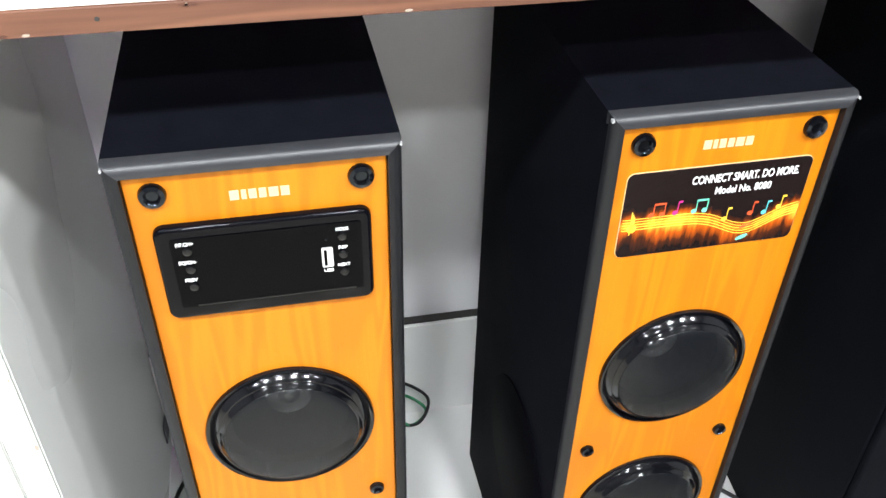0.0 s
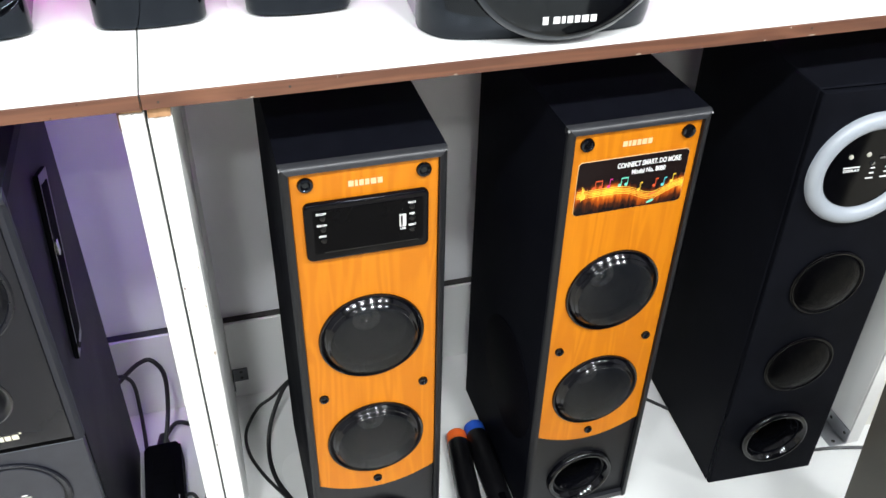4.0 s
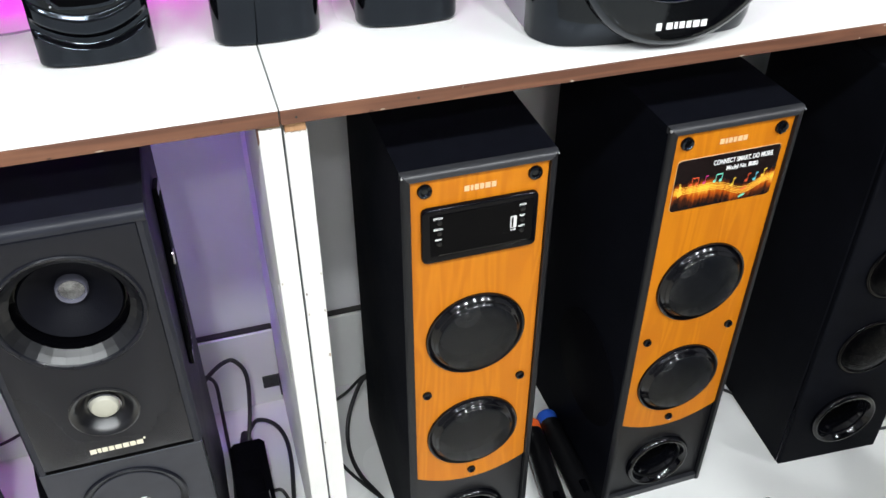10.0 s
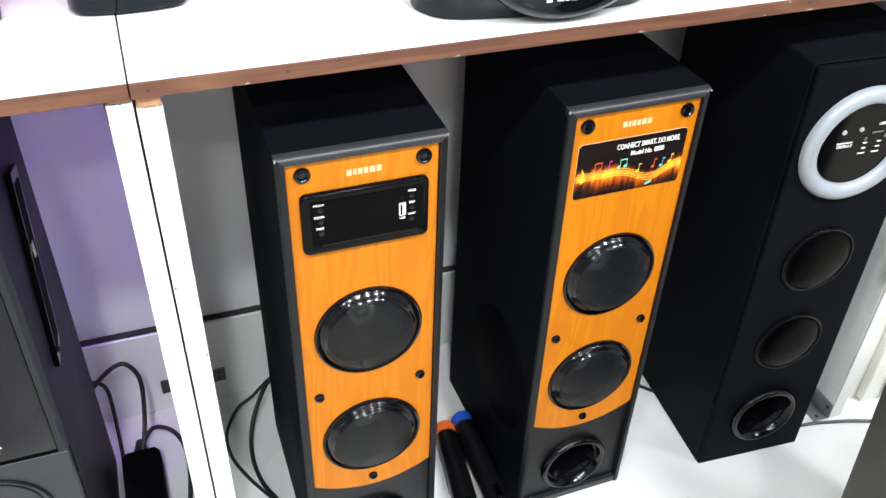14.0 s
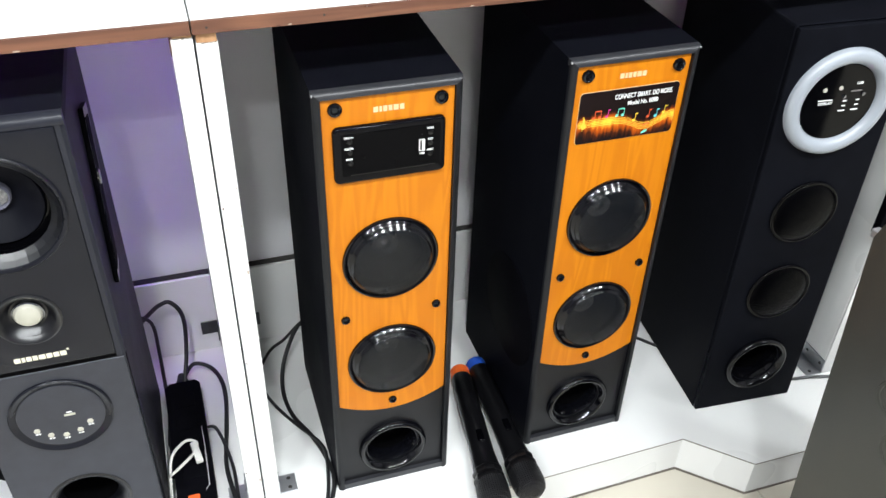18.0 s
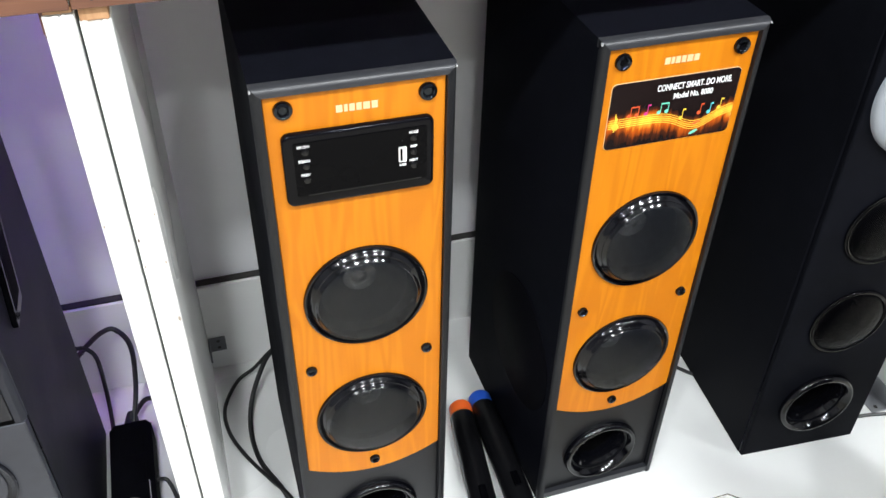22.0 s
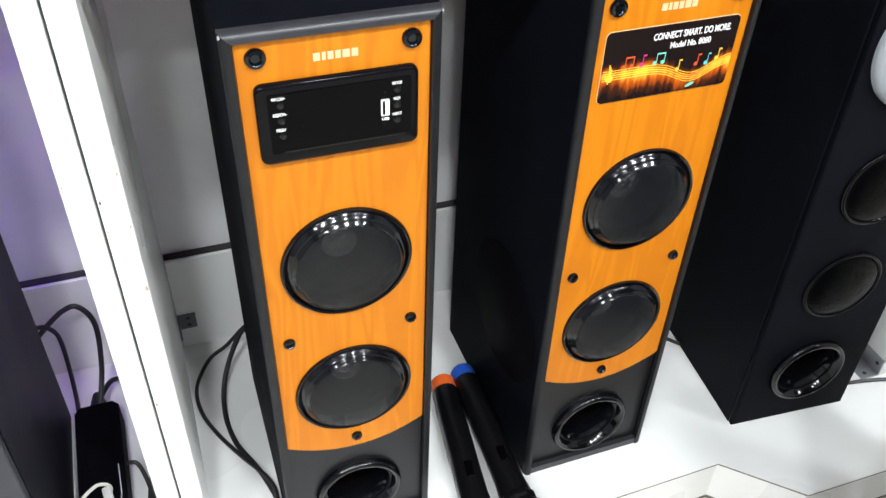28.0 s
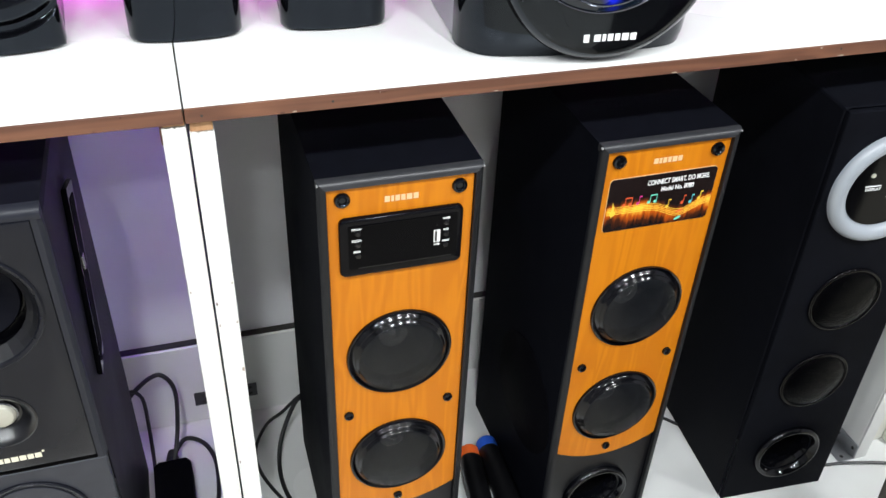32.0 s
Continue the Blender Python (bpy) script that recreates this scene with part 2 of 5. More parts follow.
# same charcoal vinyl, darkened: the shade under the shelf is in the colour
CHAR_TOP_SHADED = mat("charcoal_vinyl_shaded_top", (0.0066, 0.0069, 0.0110), 0.50, bump=0.2, bscale=900, var=0.2, scale=50, spec=0.03)
PANEL_BLACK = mat("panel_black_plastic", (0.0016, 0.0016, 0.0028), 0.14, var=0.2, spec=0.12)
SCREEN_BLACK = mat("dark_screen", (0.0014, 0.0014, 0.0020), 0.10, var=0.1, spec=0.05)
BRIGHT_STEEL = mat("bright_steel", (0.80, 0.80, 0.82), 0.30, metal=0.6, var=0.1)
SCUFF = mat("pale_scuff", (0.32, 0.32, 0.33), 0.6, var=0.2, scale=200)
GLASS_RIM = mat("clear_dark_rim", (0.10, 0.10, 0.13), 0.10, var=0.1, spec=0.6)
PIANO_BLACK = mat("piano_black_plastic", (0.0022, 0.0023, 0.0032), 0.06, var=0.2, spec=0.36)
RING_BLACK = mat("gloss_black_ring", (0.0022, 0.0023, 0.0034), 0.11, var=0.2, spec=0.36)
SLATE_BLACK = mat("slate_black_vinyl", (0.0044, 0.0048, 0.0070), 0.50, bump=0.3, bscale=900, var=0.30, scale=45, spec=0.02)
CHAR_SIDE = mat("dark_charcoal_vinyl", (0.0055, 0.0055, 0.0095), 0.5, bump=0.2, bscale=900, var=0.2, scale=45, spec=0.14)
CREAM = mat("cream_plastic", (0.74, 0.73, 0.66), 0.4, var=0.04)
CAP_GREY = mat("grey_plastic_cap", (0.16, 0.17, 0.17), 0.4, var=0.1)
GLOSS_BLACK = mat("gloss_black_plastic", (0.0010, 0.0010, 0.0015), 0.09, var=0.2, spec=0.14)
SATIN_BLACK = mat("satin_black_plastic", (0.0035, 0.0035, 0.0042), 0.30, var=0.2, spec=0.30)
CONE_BLACK = mat("cone_paper", (0.003, 0.003, 0.0038), 0.7, bump=0.25, bscale=500, spec=0.10)
CONE_GREY = mat("grey_cone", (0.0026, 0.0029, 0.0056), 0.55, bump=0.4, bscale=900, spec=0.10)
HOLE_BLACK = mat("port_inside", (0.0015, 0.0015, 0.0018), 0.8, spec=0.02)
CHROME = mat("chrome_trim", (0.55, 0.56, 0.58), 0.12, metal=1.0)
DARK_CHROME = mat("dark_chrome", (0.22, 0.225, 0.25), 0.16, metal=1.0)
SILVER = mat("silver_dome", (0.30, 0.30, 0.30), 0.36, metal=0.85, bump=1.0, bscale=1100, var=0.75, scale=900)
TWEETER_SILVER = mat("tweeter_silver", (0.50, 0.51, 0.53), 0.20, metal=1.0, bump=0.8, bscale=1100, var=0.4, scale=700)
FLARE_CHROME = mat("smoked_flare_gloss", (0.0025, 0.0028, 0.0045), 0.33, var=0.15, spec=0.62)
PEARL = mat("pearl_dome", (0.46, 0.45, 0.38), 0.45, metal=0.15)
PIANO_BLACK.node_tree.nodes["Principled BSDF"].inputs["Specular Tint"].default_value = (0.72, 0.84, 1.0, 1)
WHITE_LAM = mat("white_laminate", (0.84, 0.845, 0.83), 0.28, var=0.03, scale=14, wear=0.06)
WHITE_EDGE = mat("white_painted_edge", (0.70, 0.70, 0.68), 0.42, var=0.06, scale=40, wear=0.30, bump=0.3, bscale=120)
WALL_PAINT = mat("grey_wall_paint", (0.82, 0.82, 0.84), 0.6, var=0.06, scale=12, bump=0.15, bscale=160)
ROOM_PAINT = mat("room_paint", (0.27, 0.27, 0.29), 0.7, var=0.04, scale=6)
FLOOR_TILE = mat("beige_floor_tile", (0.60, 0.56, 0.47), 0.16, var=0.05, scale=9)
GROUT = mat("grout", (0.38, 0.35, 0.30), 0.8)
EDGE_LINE = mat("brown_edge_line", (0.15, 0.13, 0.11), 0.7)
DARK_GAP = mat("dark_gap", (0.03, 0.028, 0.026), 0.8)
LIP_WOOD = wood_mat("lipping_wood", (0.105, 0.040, 0.022), (0.27, 0.115, 0.060), 0.6, 0.55, True)
CHIP_WOOD = wood_mat("chipped_board", (0.05, 0.018, 0.012), (0.13, 0.05, 0.03), 1.0, 0.8)
RAW_WOOD = wood_mat("raw_wood", (0.36, 0.19, 0.09), (0.55, 0.33, 0.17), 0.6, 0.7)
PALE_CHIP = mat("pale_chip", (0.36, 0.30, 0.25), 0.7, var=0.3, scale=200)
ORANGE_WOOD = wood_mat("orange_beech_veneer", (0.475, 0.146, 0.0030), (0.605, 0.208, 0.0048), 0.95, 0.45, False, 0.25)
GRILLE = mesh_mat("perforated_grille", (0.0075, 0.0084, 0.0108), 0.72, 0.26)
DARK_GRILLE = mesh_mat("dark_grille", (0.0010, 0.0010, 0.0014), 0.92, 0.05)
LOGO_SILVER = mat("pale_print", (0.72, 0.47, 0.26), 0.45)
STICKER_RIM = mat("pale_sticker_rim", (0.74, 0.50, 0.28), 0.45)
GOLD = mat("pale_gold_print", (0.80, 0.74, 0.58), 0.40, metal=0.1)
WHITE_PRINT = mat("white_print", (0.82, 0.82, 0.82), 0.5, var=0.02)
DARK_STEEL = mat("dull_steel", (0.16, 0.165, 0.18), 0.45, metal=0.6, var=0.2)
STEEL = mat("zinc_steel", (0.42, 0.43, 0.45), 0.42, metal=0.8, var=0.15)
RUBBER = mat("black_cable", (0.012, 0.012, 0.013), 0.42)
WHITE_CABLE = mat("white_cable", (0.74, 0.73, 0.68), 0.45)
ORANGE_PLASTIC = mat("orange_plastic", (0.85, 0.14, 0.02), 0.4)
NAVY_PLASTIC = mat("navy_plastic", (0.008, 0.022, 0.075), 0.4)
BLUE_PLASTIC = mat("blue_plastic", (0.02, 0.10, 0.55), 0.4)
GREY_RING = mat("frosted_ring", (0.30, 0.325, 0.36), 0.35, var=0.04)
OLIVE_GREY = mat("olive_grey_vinyl", (0.036, 0.038, 0.034), 0.46, bump=0.3, bscale=700, var=0.08, scale=25)
OLIVE_EMBOSS = mat("olive_grey_emboss", (0.030, 0.032, 0.028), 0.50, var=0.08, scale=25)
LIME = mat("lime_ring", (0.42, 0.72, 0.05), 0.35)
GREY_SIDE = mat("grey_sub_side", (0.28, 0.28, 0.31), 0.35, var=0.08)


# ---- mesh helpers ----
def part(name, bm, material, parent=None, label="", smooth=False):
    bmesh.ops.recalc_face_normals(bm, faces=bm.faces)
    me = bpy.data.meshes.new(name)
    bm.to_mesh(me)
    bm.free()
    me.materials.append(material)
    if smooth:
        me.shade_smooth()
        me.set_sharp_from_angle(angle=radians(32))
    ob = new(name, me)
    if parent:
        ob.parent = parent
    if label:
        ob["label"] = label
    return ob


def thing(name, m, label, category, group=""):
    ob = new(name)
    ob.matrix_basis = m
    ob.empty_display_size = 0.05
    return tagged(ob, label, category, group)


def box(x0, x1, y0, y1, z0, z1, bev=0.0, seg=2, bm=None):
    own = bmesh.new()
    bmesh.ops.create_cube(own, size=1.0)
    for v in own.verts:
        v.co = Vector(((x0 + x1) / 2 + v.co.x * (x1 - x0), (y0 + y1) / 2 + v.co.y * (y1 - y0), (z0 + z1) / 2 + v.co.z * (z1 - z0)))
    if bev:
        bmesh.ops.bevel(own, geom=own.edges[:], offset=bev, segments=seg, profile=0.5, affect="EDGES")
    if bm is None:
        return own
    me = bpy.data.meshes.new("tmp")
    own.to_mesh(me)
    own.free()
    bm.from_mesh(me)
    bpy.data.meshes.remove(me)
    return bm


def prism(pts, lo, hi, axis="y", bev=0.0, seg=2):
    """Extrude an outline. axis y: (x, z) points; axis z: (x, y); axis x: (y, z)."""
    bm = bmesh.new()
    put = {"y": lambda a, b, c: (a, c, b), "z": lambda a, b, c: (a, b, c), "x": lambda a, b, c: (c, a, b)}[axis]
    vs = [bm.verts.new(put(a, b, lo)) for a, b in pts]
    ws = [bm.verts.new(put(a, b, hi)) for a, b in pts]
    n = len(pts)
    caps = [bm.faces.new(vs), bm.faces.new(ws[::-1])]
    for i in range(n):
        bm.faces.new((vs[i], ws[i], ws[(i + 1) % n], vs[(i + 1) % n]))
    if bev:
        es = list({e for e in caps[0].edges})
        bmesh.ops.recalc_face_normals(bm, faces=bm.faces)
        bmesh.ops.bevel(bm, geom=es, offset=bev, segments=seg, profile=0.5, affect="EDGES")
    return bm


def holed(pts, lo, hi, holes, bev=0.0, seg=2):
    """A panel (outline in x, z; thickness lo to hi in y) with round holes (cx, cz, r)."""
    bm = bmesh.new()
    loops = [pts] + [disc(cx, cz, r, 40) for cx, cz, r in holes]
    ends = []
    for y in (lo, hi):
        made = [[bm.verts.new((x, y, z)) for x, z in lp] for lp in loops]
        es = [bm.edges.new((vs[i], vs[(i + 1) % len(vs)])) for vs in made for i in range(len(vs))]
        bmesh.ops.triangle_fill(bm, use_beauty=True, use_dissolve=False, edges=es)
        ends.append((made, es))
    for va, vb in zip(ends[0][0], ends[1][0]):
        for i in range(len(va)):
            j = (i + 1) % len(va)
            bm.faces.new((va[i], va[j], vb[j], vb[i]))
    bmesh.ops.recalc_face_normals(bm, faces=bm.faces)
    if bev:
        bmesh.ops.bevel(bm, geom=ends[0][1][:len(pts)], offset=bev, segments=seg, profile=0.5, affect="EDGES")
    return bm


def carcass(x0, x1, y0, y1, z0, z1, bev=0.0):
    """A cabinet shell, open at the front where the front panel closes it."""
    bm = box(x0, x1, y0, y1, z0, z1, bev, 2)
    bmesh.ops.delete(bm, geom=[f for f in bm.faces if f.normal.y < -0.9 and f.calc_center_median().y < y0 + 0.001], context="FACES")
    return bm


def rrect(cx, cz, w, h, r, n=6):
    pts = []
    for sx, sz, a0 in ((1, 1, 0), (-1, 1, 90), (-1, -1, 180), (1, -1, 270)):
        for i in range(n + 1):
            a = radians(a0 + 90 * i / n)
            pts.append((cx + sx * (w / 2 - r) + r * math.cos(a), cz + sz * (h / 2 - r) + r * math.sin(a)))
    return pts


def disc(cx, cz, r, n=40):
    return [(cx + r * math.cos(2 * math.pi * i / n), cz + r * math.sin(2 * math.pi * i / n)) for i in range(n)]


def lathe(profile, cx=0.0, y=0.0, cz=0.0, n=56, axis="y"):
    """Turn (radius, offset) pairs about an axis through (cx, y, cz); a negative offset on y stands out to the front."""
    bm = bmesh.new()
    rings = []
    for r, h in profile:
        ring = []
        for i in range(n if r > 1e-6 else 1):
            a = 2 * math.pi * i / n
            c, s = r * math.cos(a), r * math.sin(a)
            ring.append(bm.verts.new({"y": (cx + c, y + h, cz + s), "z": (cx + c, y + s, cz + h), "x": (cx + h, y + c, cz + s)}[axis]))
        rings.append(ring)
    for a, b in zip(rings, rings[1:]):
        for i in range(n):
            j = (i + 1) % n
            q = [a[i % len(a)], a[j % len(a)], b[j % len(b)], b[i % len(b)]]
            q = list(dict.fromkeys(q))
            if len(q) > 2:
                bm.faces.new(q)
    return bm


def smooth_path(pts, n=10):
    out = []
    P = [Vector(p) for p in pts]
    P = [2 * P[0] - P[1]] + P + [2 * P[-1] - P[-2]]
    for i in range(1, len(P) - 2):
        for k in range(n):
            t = k / n
            a, b, c, d = P[i - 1:i + 3]
            out.append(0.5 * (2 * b + (c - a) * t + (2 * a - 5 * b + 4 * c - d) * t * t + (3 * b - a - 3 * c + d) * t ** 3))
    return out + [P[-2]]


def tube(pts, r, n=8, smooth=10):
    path = smooth_path(pts, smooth) if smooth else [Vector(p) for p in pts]
    bm = bmesh.new()
    rings, up = [], Vector((0.31, 0.52, 0.79)).normalized()
    for i, p in enumerate(path):
        d = (path[min(i + 1, len(path) - 1)] - path[max(i - 1, 0)]).normalized()
        u = (up - d * up.dot(d)).normalized()
        v = d.cross(u)
        up = u
        rings.append([bm.verts.new(p + r * (math.cos(2 * math.pi * k / n) * u + math.sin(2 * math.pi * k / n) * v)) for k in range(n)])
    for a, b in zip(rings, rings[1:]):
        for k in range(n):
            bm.faces.new((a[k], a[(k + 1) % n], b[(k + 1) % n], b[k]))
    bm.faces.new(rings[0])
    bm.faces.new(rings[-1][::-1])
    return bm


def lettering(name, body, size, x, y, z, material, parent, width=0.0, shear=0.0, bold=0.0):
    """Flat words on a front (facing -y), centred at x, standing on z."""
    cu = bpy.data.curves.new(name, "FONT")
    cu.body, cu.size, cu.align_x, cu.extrude, cu.shear, cu.offset = body, size, "CENTER", 0.00015, shear, bold
    tmp = bpy.data.objects.new(name, cu)
    me = bpy.data.meshes.new_from_object(tmp)
    bpy.data.objects.remove(tmp)
    xs = [v.co.x for v in me.vertices]
    k = width / (max(xs) - min(xs)) if width else 1.0
    for v in me.vertices:
        v.co = Vector((x + v.co.x * k, y - v.co.z, z + v.co.y))
    me.materials.clear()
    me.materials.append(material)
    ob = new(name, me)
    ob.parent = parent
    return ob


def bars(name, spec, x, y, z, h, material, parent):
    """A word mark as plain blocks: spec lists (offset, width) in metres."""
    for o, w in spec:
        part(name, box(x + o, x + o + w, y - 0.0003, y + 0.0003, z, z + h), material, parent)


def cut_blocks(total, n, gap):
    """n blocks of uneven width with gaps between, total wide, round 0."""
    share = [1.0, 0.55, 0.85, 0.8, 1.05, 0.95, 0.9, 1.0][:n]
    k = (total - gap * (n - 1)) / sum(share)
    out, at = [], -total / 2
    for q in share:
        out.append((at, q * k))
        at += q * k + gap
    return out


# ---- large structure ----
PL = 0.0735                     # top of the display plinth
SH0, SH1 = 0.7735, 0.7875         # underside and top of the shelf
WALL_Y, BOARD_Y = 0.772, 0.756

floor = tagged(part("floor", box(-3.2, 3.2, -3.6, 0.9, -0.06, -0.003), GROUT), "beige glossy tiled shop floor", "floor", kind="structure")
TILE = 0.60
tile_mesh = None
for i in range(-5, 6):
    for j in range(-6, 2):
        x0, y0 = 0.53 + i * TILE, 0.08 + j * TILE - 0.30
        if x0 < -3.2 or x0 + TILE > 3.2 or y0 < -3.6 or y0 + TILE > 0.9:
            continue
        if tile_mesh is None:
            t0 = part("tile", box(0.001, TILE - 0.001, 0.001, TILE - 0.001, -0.004, 0.0, 0.0007, 1), FLOOR_TILE, floor)
            tile_mesh = t0.data
        else:
            t0 = new("tile", tile_mesh)
            t0.parent = floor
        t0.location = (x0, y0, 0)

outline = [(-2.4, 0.280), (0.036, 0.280), (0.105, 0.350), (0.426, 0.358), (0.505, 0.284), (2.4, 0.284), (2.4, 0.770), (-2.4, 0.770)]
plinth = tagged(part("plinth", prism(outline, 0.0, PL - 0.0015, "z"), WHITE_LAM), "white laminate display plinth with a notched front", "plinth", kind="structure")
part("plinth_top", prism([(x, y - (0.0015 if y < 0.5 else 0)) for x, y in outline], PL - 0.0015, PL, "z"), WHITE_LAM, plinth)
front = outline[:6]
for (xa, ya), (xb, yb) in zip(front, front[1:]):
    d = Vector((xb - xa, yb - ya, 0))
    nrm = Vector((d.y, -d.x, 0)).normalized()
    bm = bmesh.new()
    q = [Vector((xa, ya, 0)), Vector((xb, yb, 0))]
    for z0, z1, t in ((0.0, 0.004, 0.0012), (PL - 0.0028, PL - 0.0014, 0.0019)):
        vs = [bm.verts.new(p + nrm * o + Vector((0, 0, z))) for z in (z0, z1) for p, o in ((q[0], 0), (q[1], 0), (q[1], t), (q[0], t))]
        for f in ((0, 1, 2, 3), (4, 7, 6, 5), (0, 4, 5, 1), (1, 5, 6, 2), (2, 6, 7, 3), (3, 7, 4, 0)):
            bm.faces.new([vs[k] for k in f])
    part("edge_joint", bm, EDGE_LINE, plinth)

wall = tagged(part("wall_north", box(-3.2, 3.2, WALL_Y, WALL_Y + 0.12, 0.0, CEIL), WALL_PAINT), "pale grey painted wall behind the shelves", "wall", kind="structure")
# rest of the room, unseen; mid grey holds down the bounced light
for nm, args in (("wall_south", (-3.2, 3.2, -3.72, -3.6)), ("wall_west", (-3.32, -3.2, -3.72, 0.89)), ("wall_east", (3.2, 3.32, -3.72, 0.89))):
    tagged(part(nm, box(*args, 0, CEIL), ROOM_PAINT), "unseen plain grey shop wall", "wall", kind="structure")
tagged(part("ceiling", box(-3.32, 3.32, -3.72, 0.89, CEIL, CEIL + 0.1), ROOM_PAINT), "unseen plain grey shop ceiling", "ceiling", kind="structure")
for nm, xa, xb in (("baseboard", -2.2, -0.2220), ("baseboard", -0.1783, 0.7185)):
    tagged(part(nm, box(xa, xb, BOARD_Y, WALL_Y - 0.001, PL, 0.228, 0.0008, 1), WHITE_LAM), "white laminate back board along the wall", "baseboard", kind="structure")
    tagged(part("trim", box(xa, xb, BOARD_Y + 0.004, WALL_Y - 0.001, 0.2285, 0.2302), DARK_GAP), "dark gap above the back board", "trim", kind="structure")

# uprights between the bays
def upright(name, x0, x1, label, chipped):
    bare = 0.0115 if chipped else 0.0050
    zt = SH0 - bare
    ob = tagged(part(name, box(x0, x1, 0.4165, BOARD_Y + 0.014, PL, zt, 0.0008, 1), WHITE_LAM), label, "partition", kind="structure")
    tear = random.Random(int(x0 * 900))
    edge = [(x1 - 0.0004 - (x1 - x0 - 0.0008) * k / 9, zt + 0.0022 * (tear.random() - 0.55)) for k in range(10)]
    part("edge_band", prism([(x0 + 0.0004, PL), (x1 - 0.0004, PL)] + edge, 0.4135, 0.4163), WHITE_EDGE, ob)
    part("raw_end", box(x0 + 0.0008, x1 - 0.0008, 0.4145, BOARD_Y, zt + 0.0002, SH0 - 0.0005, 0.0010, 2), RAW_WOOD, ob, "bare wood end under the shelf")
    rnd = random.Random(int(x0 * 1000))
    for k in range(6 if chipped else 3):
        side_x = x0 + 0.0020 if rnd.random() < 0.45 else x1 - 0.0020
        zc, r = PL + 0.02 + 0.66 * rnd.random(), 0.0006 + 0.0010 * rnd.random() ** 2
        part("edge_chip", prism([(side_x - r, zc - r), (side_x + r * 0.8, zc - r * 2.2), (side_x + r, zc + r * 1.4), (side_x - r * 0.5, zc + r * 2.4)], 0.4132, 0.4150), PALE_CHIP if rnd.random() < 0.7 else CHIP_WOOD, ob)
    return ob


upright("partition_1", -0.2213, -0.2012, "white laminate upright beside a twin panel", False)
upright("partition_2", -0.1993, -0.1790, "white upright with a chipped bare wood top end", True)
upright("partition_3", 0.7190, 0.7410, "white laminate upright closing the bay", False)


def shelf(name, x0, x1, label, gap):
    ob = tagged(part(name, box(x0, x1, 0.4145, WALL_Y - gap, SH0, SH1 - 0.0014), WHITE_LAM), label, "shelf", kind="structure")
    part("shelf_top", box(x0, x1, 0.4105, WALL_Y - gap, SH1 - 0.0014, SH1, 0.0004, 1), WHITE_LAM, ob)
    part("wood_lipping", box(x0, x1, 0.4100, 0.4143, SH0 - 0.0010, SH1 - 0.0016, 0.0008, 2), LIP_WOOD, ob, "worn brown wooden edge strip")
    rnd = random.Random(int(x0 * 100) + 50)
    for k in range(5):
        nx = x0 + 0.06 + (x1 - x0 - 0.12) * (k + 0.2 * rnd.random()) / 4
        if -2 < nx < 2:
            part("nail_hole", lathe([(0.0, -0.0002), (0.0011, -0.0002), (0.0014, 0.0004)], nx, 0.4100, SH0 + 0.005 + 0.004 * rnd.random(), n=10), DARK_GAP, ob)
    for k in range(46):
        nx = x0 + (x1 - x0) * rnd.random()
        if -1.2 < nx < 0.9:
            w, zc = 0.0010 + 0.0045 * rnd.random() ** 2, SH0 + (0.0004 if rnd.random() < 0.6 else SH1 - SH0 - 0.0034)
            part("chip", prism([(nx - w, zc), (nx - w * 0.3, zc - 0.0006), (nx + w * 0.7, zc - 0.0004), (nx + w, zc + 0.0003), (nx + w * 0.2, zc + 0.0008), (nx - w * 0.6, zc + 0.0005)], 0.4095, 0.4102), CHIP_WOOD if rnd.random() < 0.6 else PALE_CHIP, ob)
    return ob


shelf("shelf_1", -2.2, -0.2026, "white laminate shelf with a worn brown wooden edge", 0.006)
shelf("shelf_2", -0.2012, 2.2, "white laminate shelf with a chipped brown wooden edge", 0.006)

chip = [(0.4146, 0.7730), (0.4146, 0.7560), (0.4185, 0.7545), (0.4200, 0.7500), (0.4225, 0.7560), (0.4270, 0.7575), (0.4275, 0.7640), (0.4330, 0.7730)]
part("chipped_corner", prism(chip, -0.2224, -0.2200, "x"), CHIP_WOOD, bpy.data.objects["partition_1"], "dark chipped corner under the shelf")
# added out of view: keeps the ceiling light off the magenta wall below
shade_shelf = tagged(part("shelf_shade", box(-2.2, 2.2, 0.450, WALL_Y - 0.002, 1.045, 1.065, 0.001, 1), WHITE_LAM), "unseen upper shelf added to shade the wall below", "shelf", kind="structure")

# ceiling lights
for lx, ly, lamp_watts in LAMPS:
    cl = thing("ceiling_light", pose(lx, ly, CEIL), "square white ceiling light panel", "ceiling light", "ceiling lights")
    s = LAMP_SIZE / 2
    bm = bmesh.new()
    for a in ((-s - 0.02, s + 0.02, -s - 0.02, -s), (-s - 0.02, s + 0.02, s, s + 0.02), (-s - 0.02, -s, -s, s), (s, s + 0.02, -s, s)):
        box(*a, -0.022, -0.001, bm=bm)
    part("frame", bm, WHITE_EDGE, cl)
    part("diffuser", box(-s, s, -s, s, -0.010, -0.004), glow("panel_glow", (1, 0.98, 0.95), 2.0), cl)
    la = bpy.data.lights.new("panel_light", "AREA")
    la.shape, la.size, la.energy, la.color = "SQUARE", LAMP_SIZE * 0.96, lamp_watts, (0.930, 0.974, 0.998)
    lo = new("panel_light", la)
    lo.matrix_basis = pose(lx, ly, CEIL - 0.024)

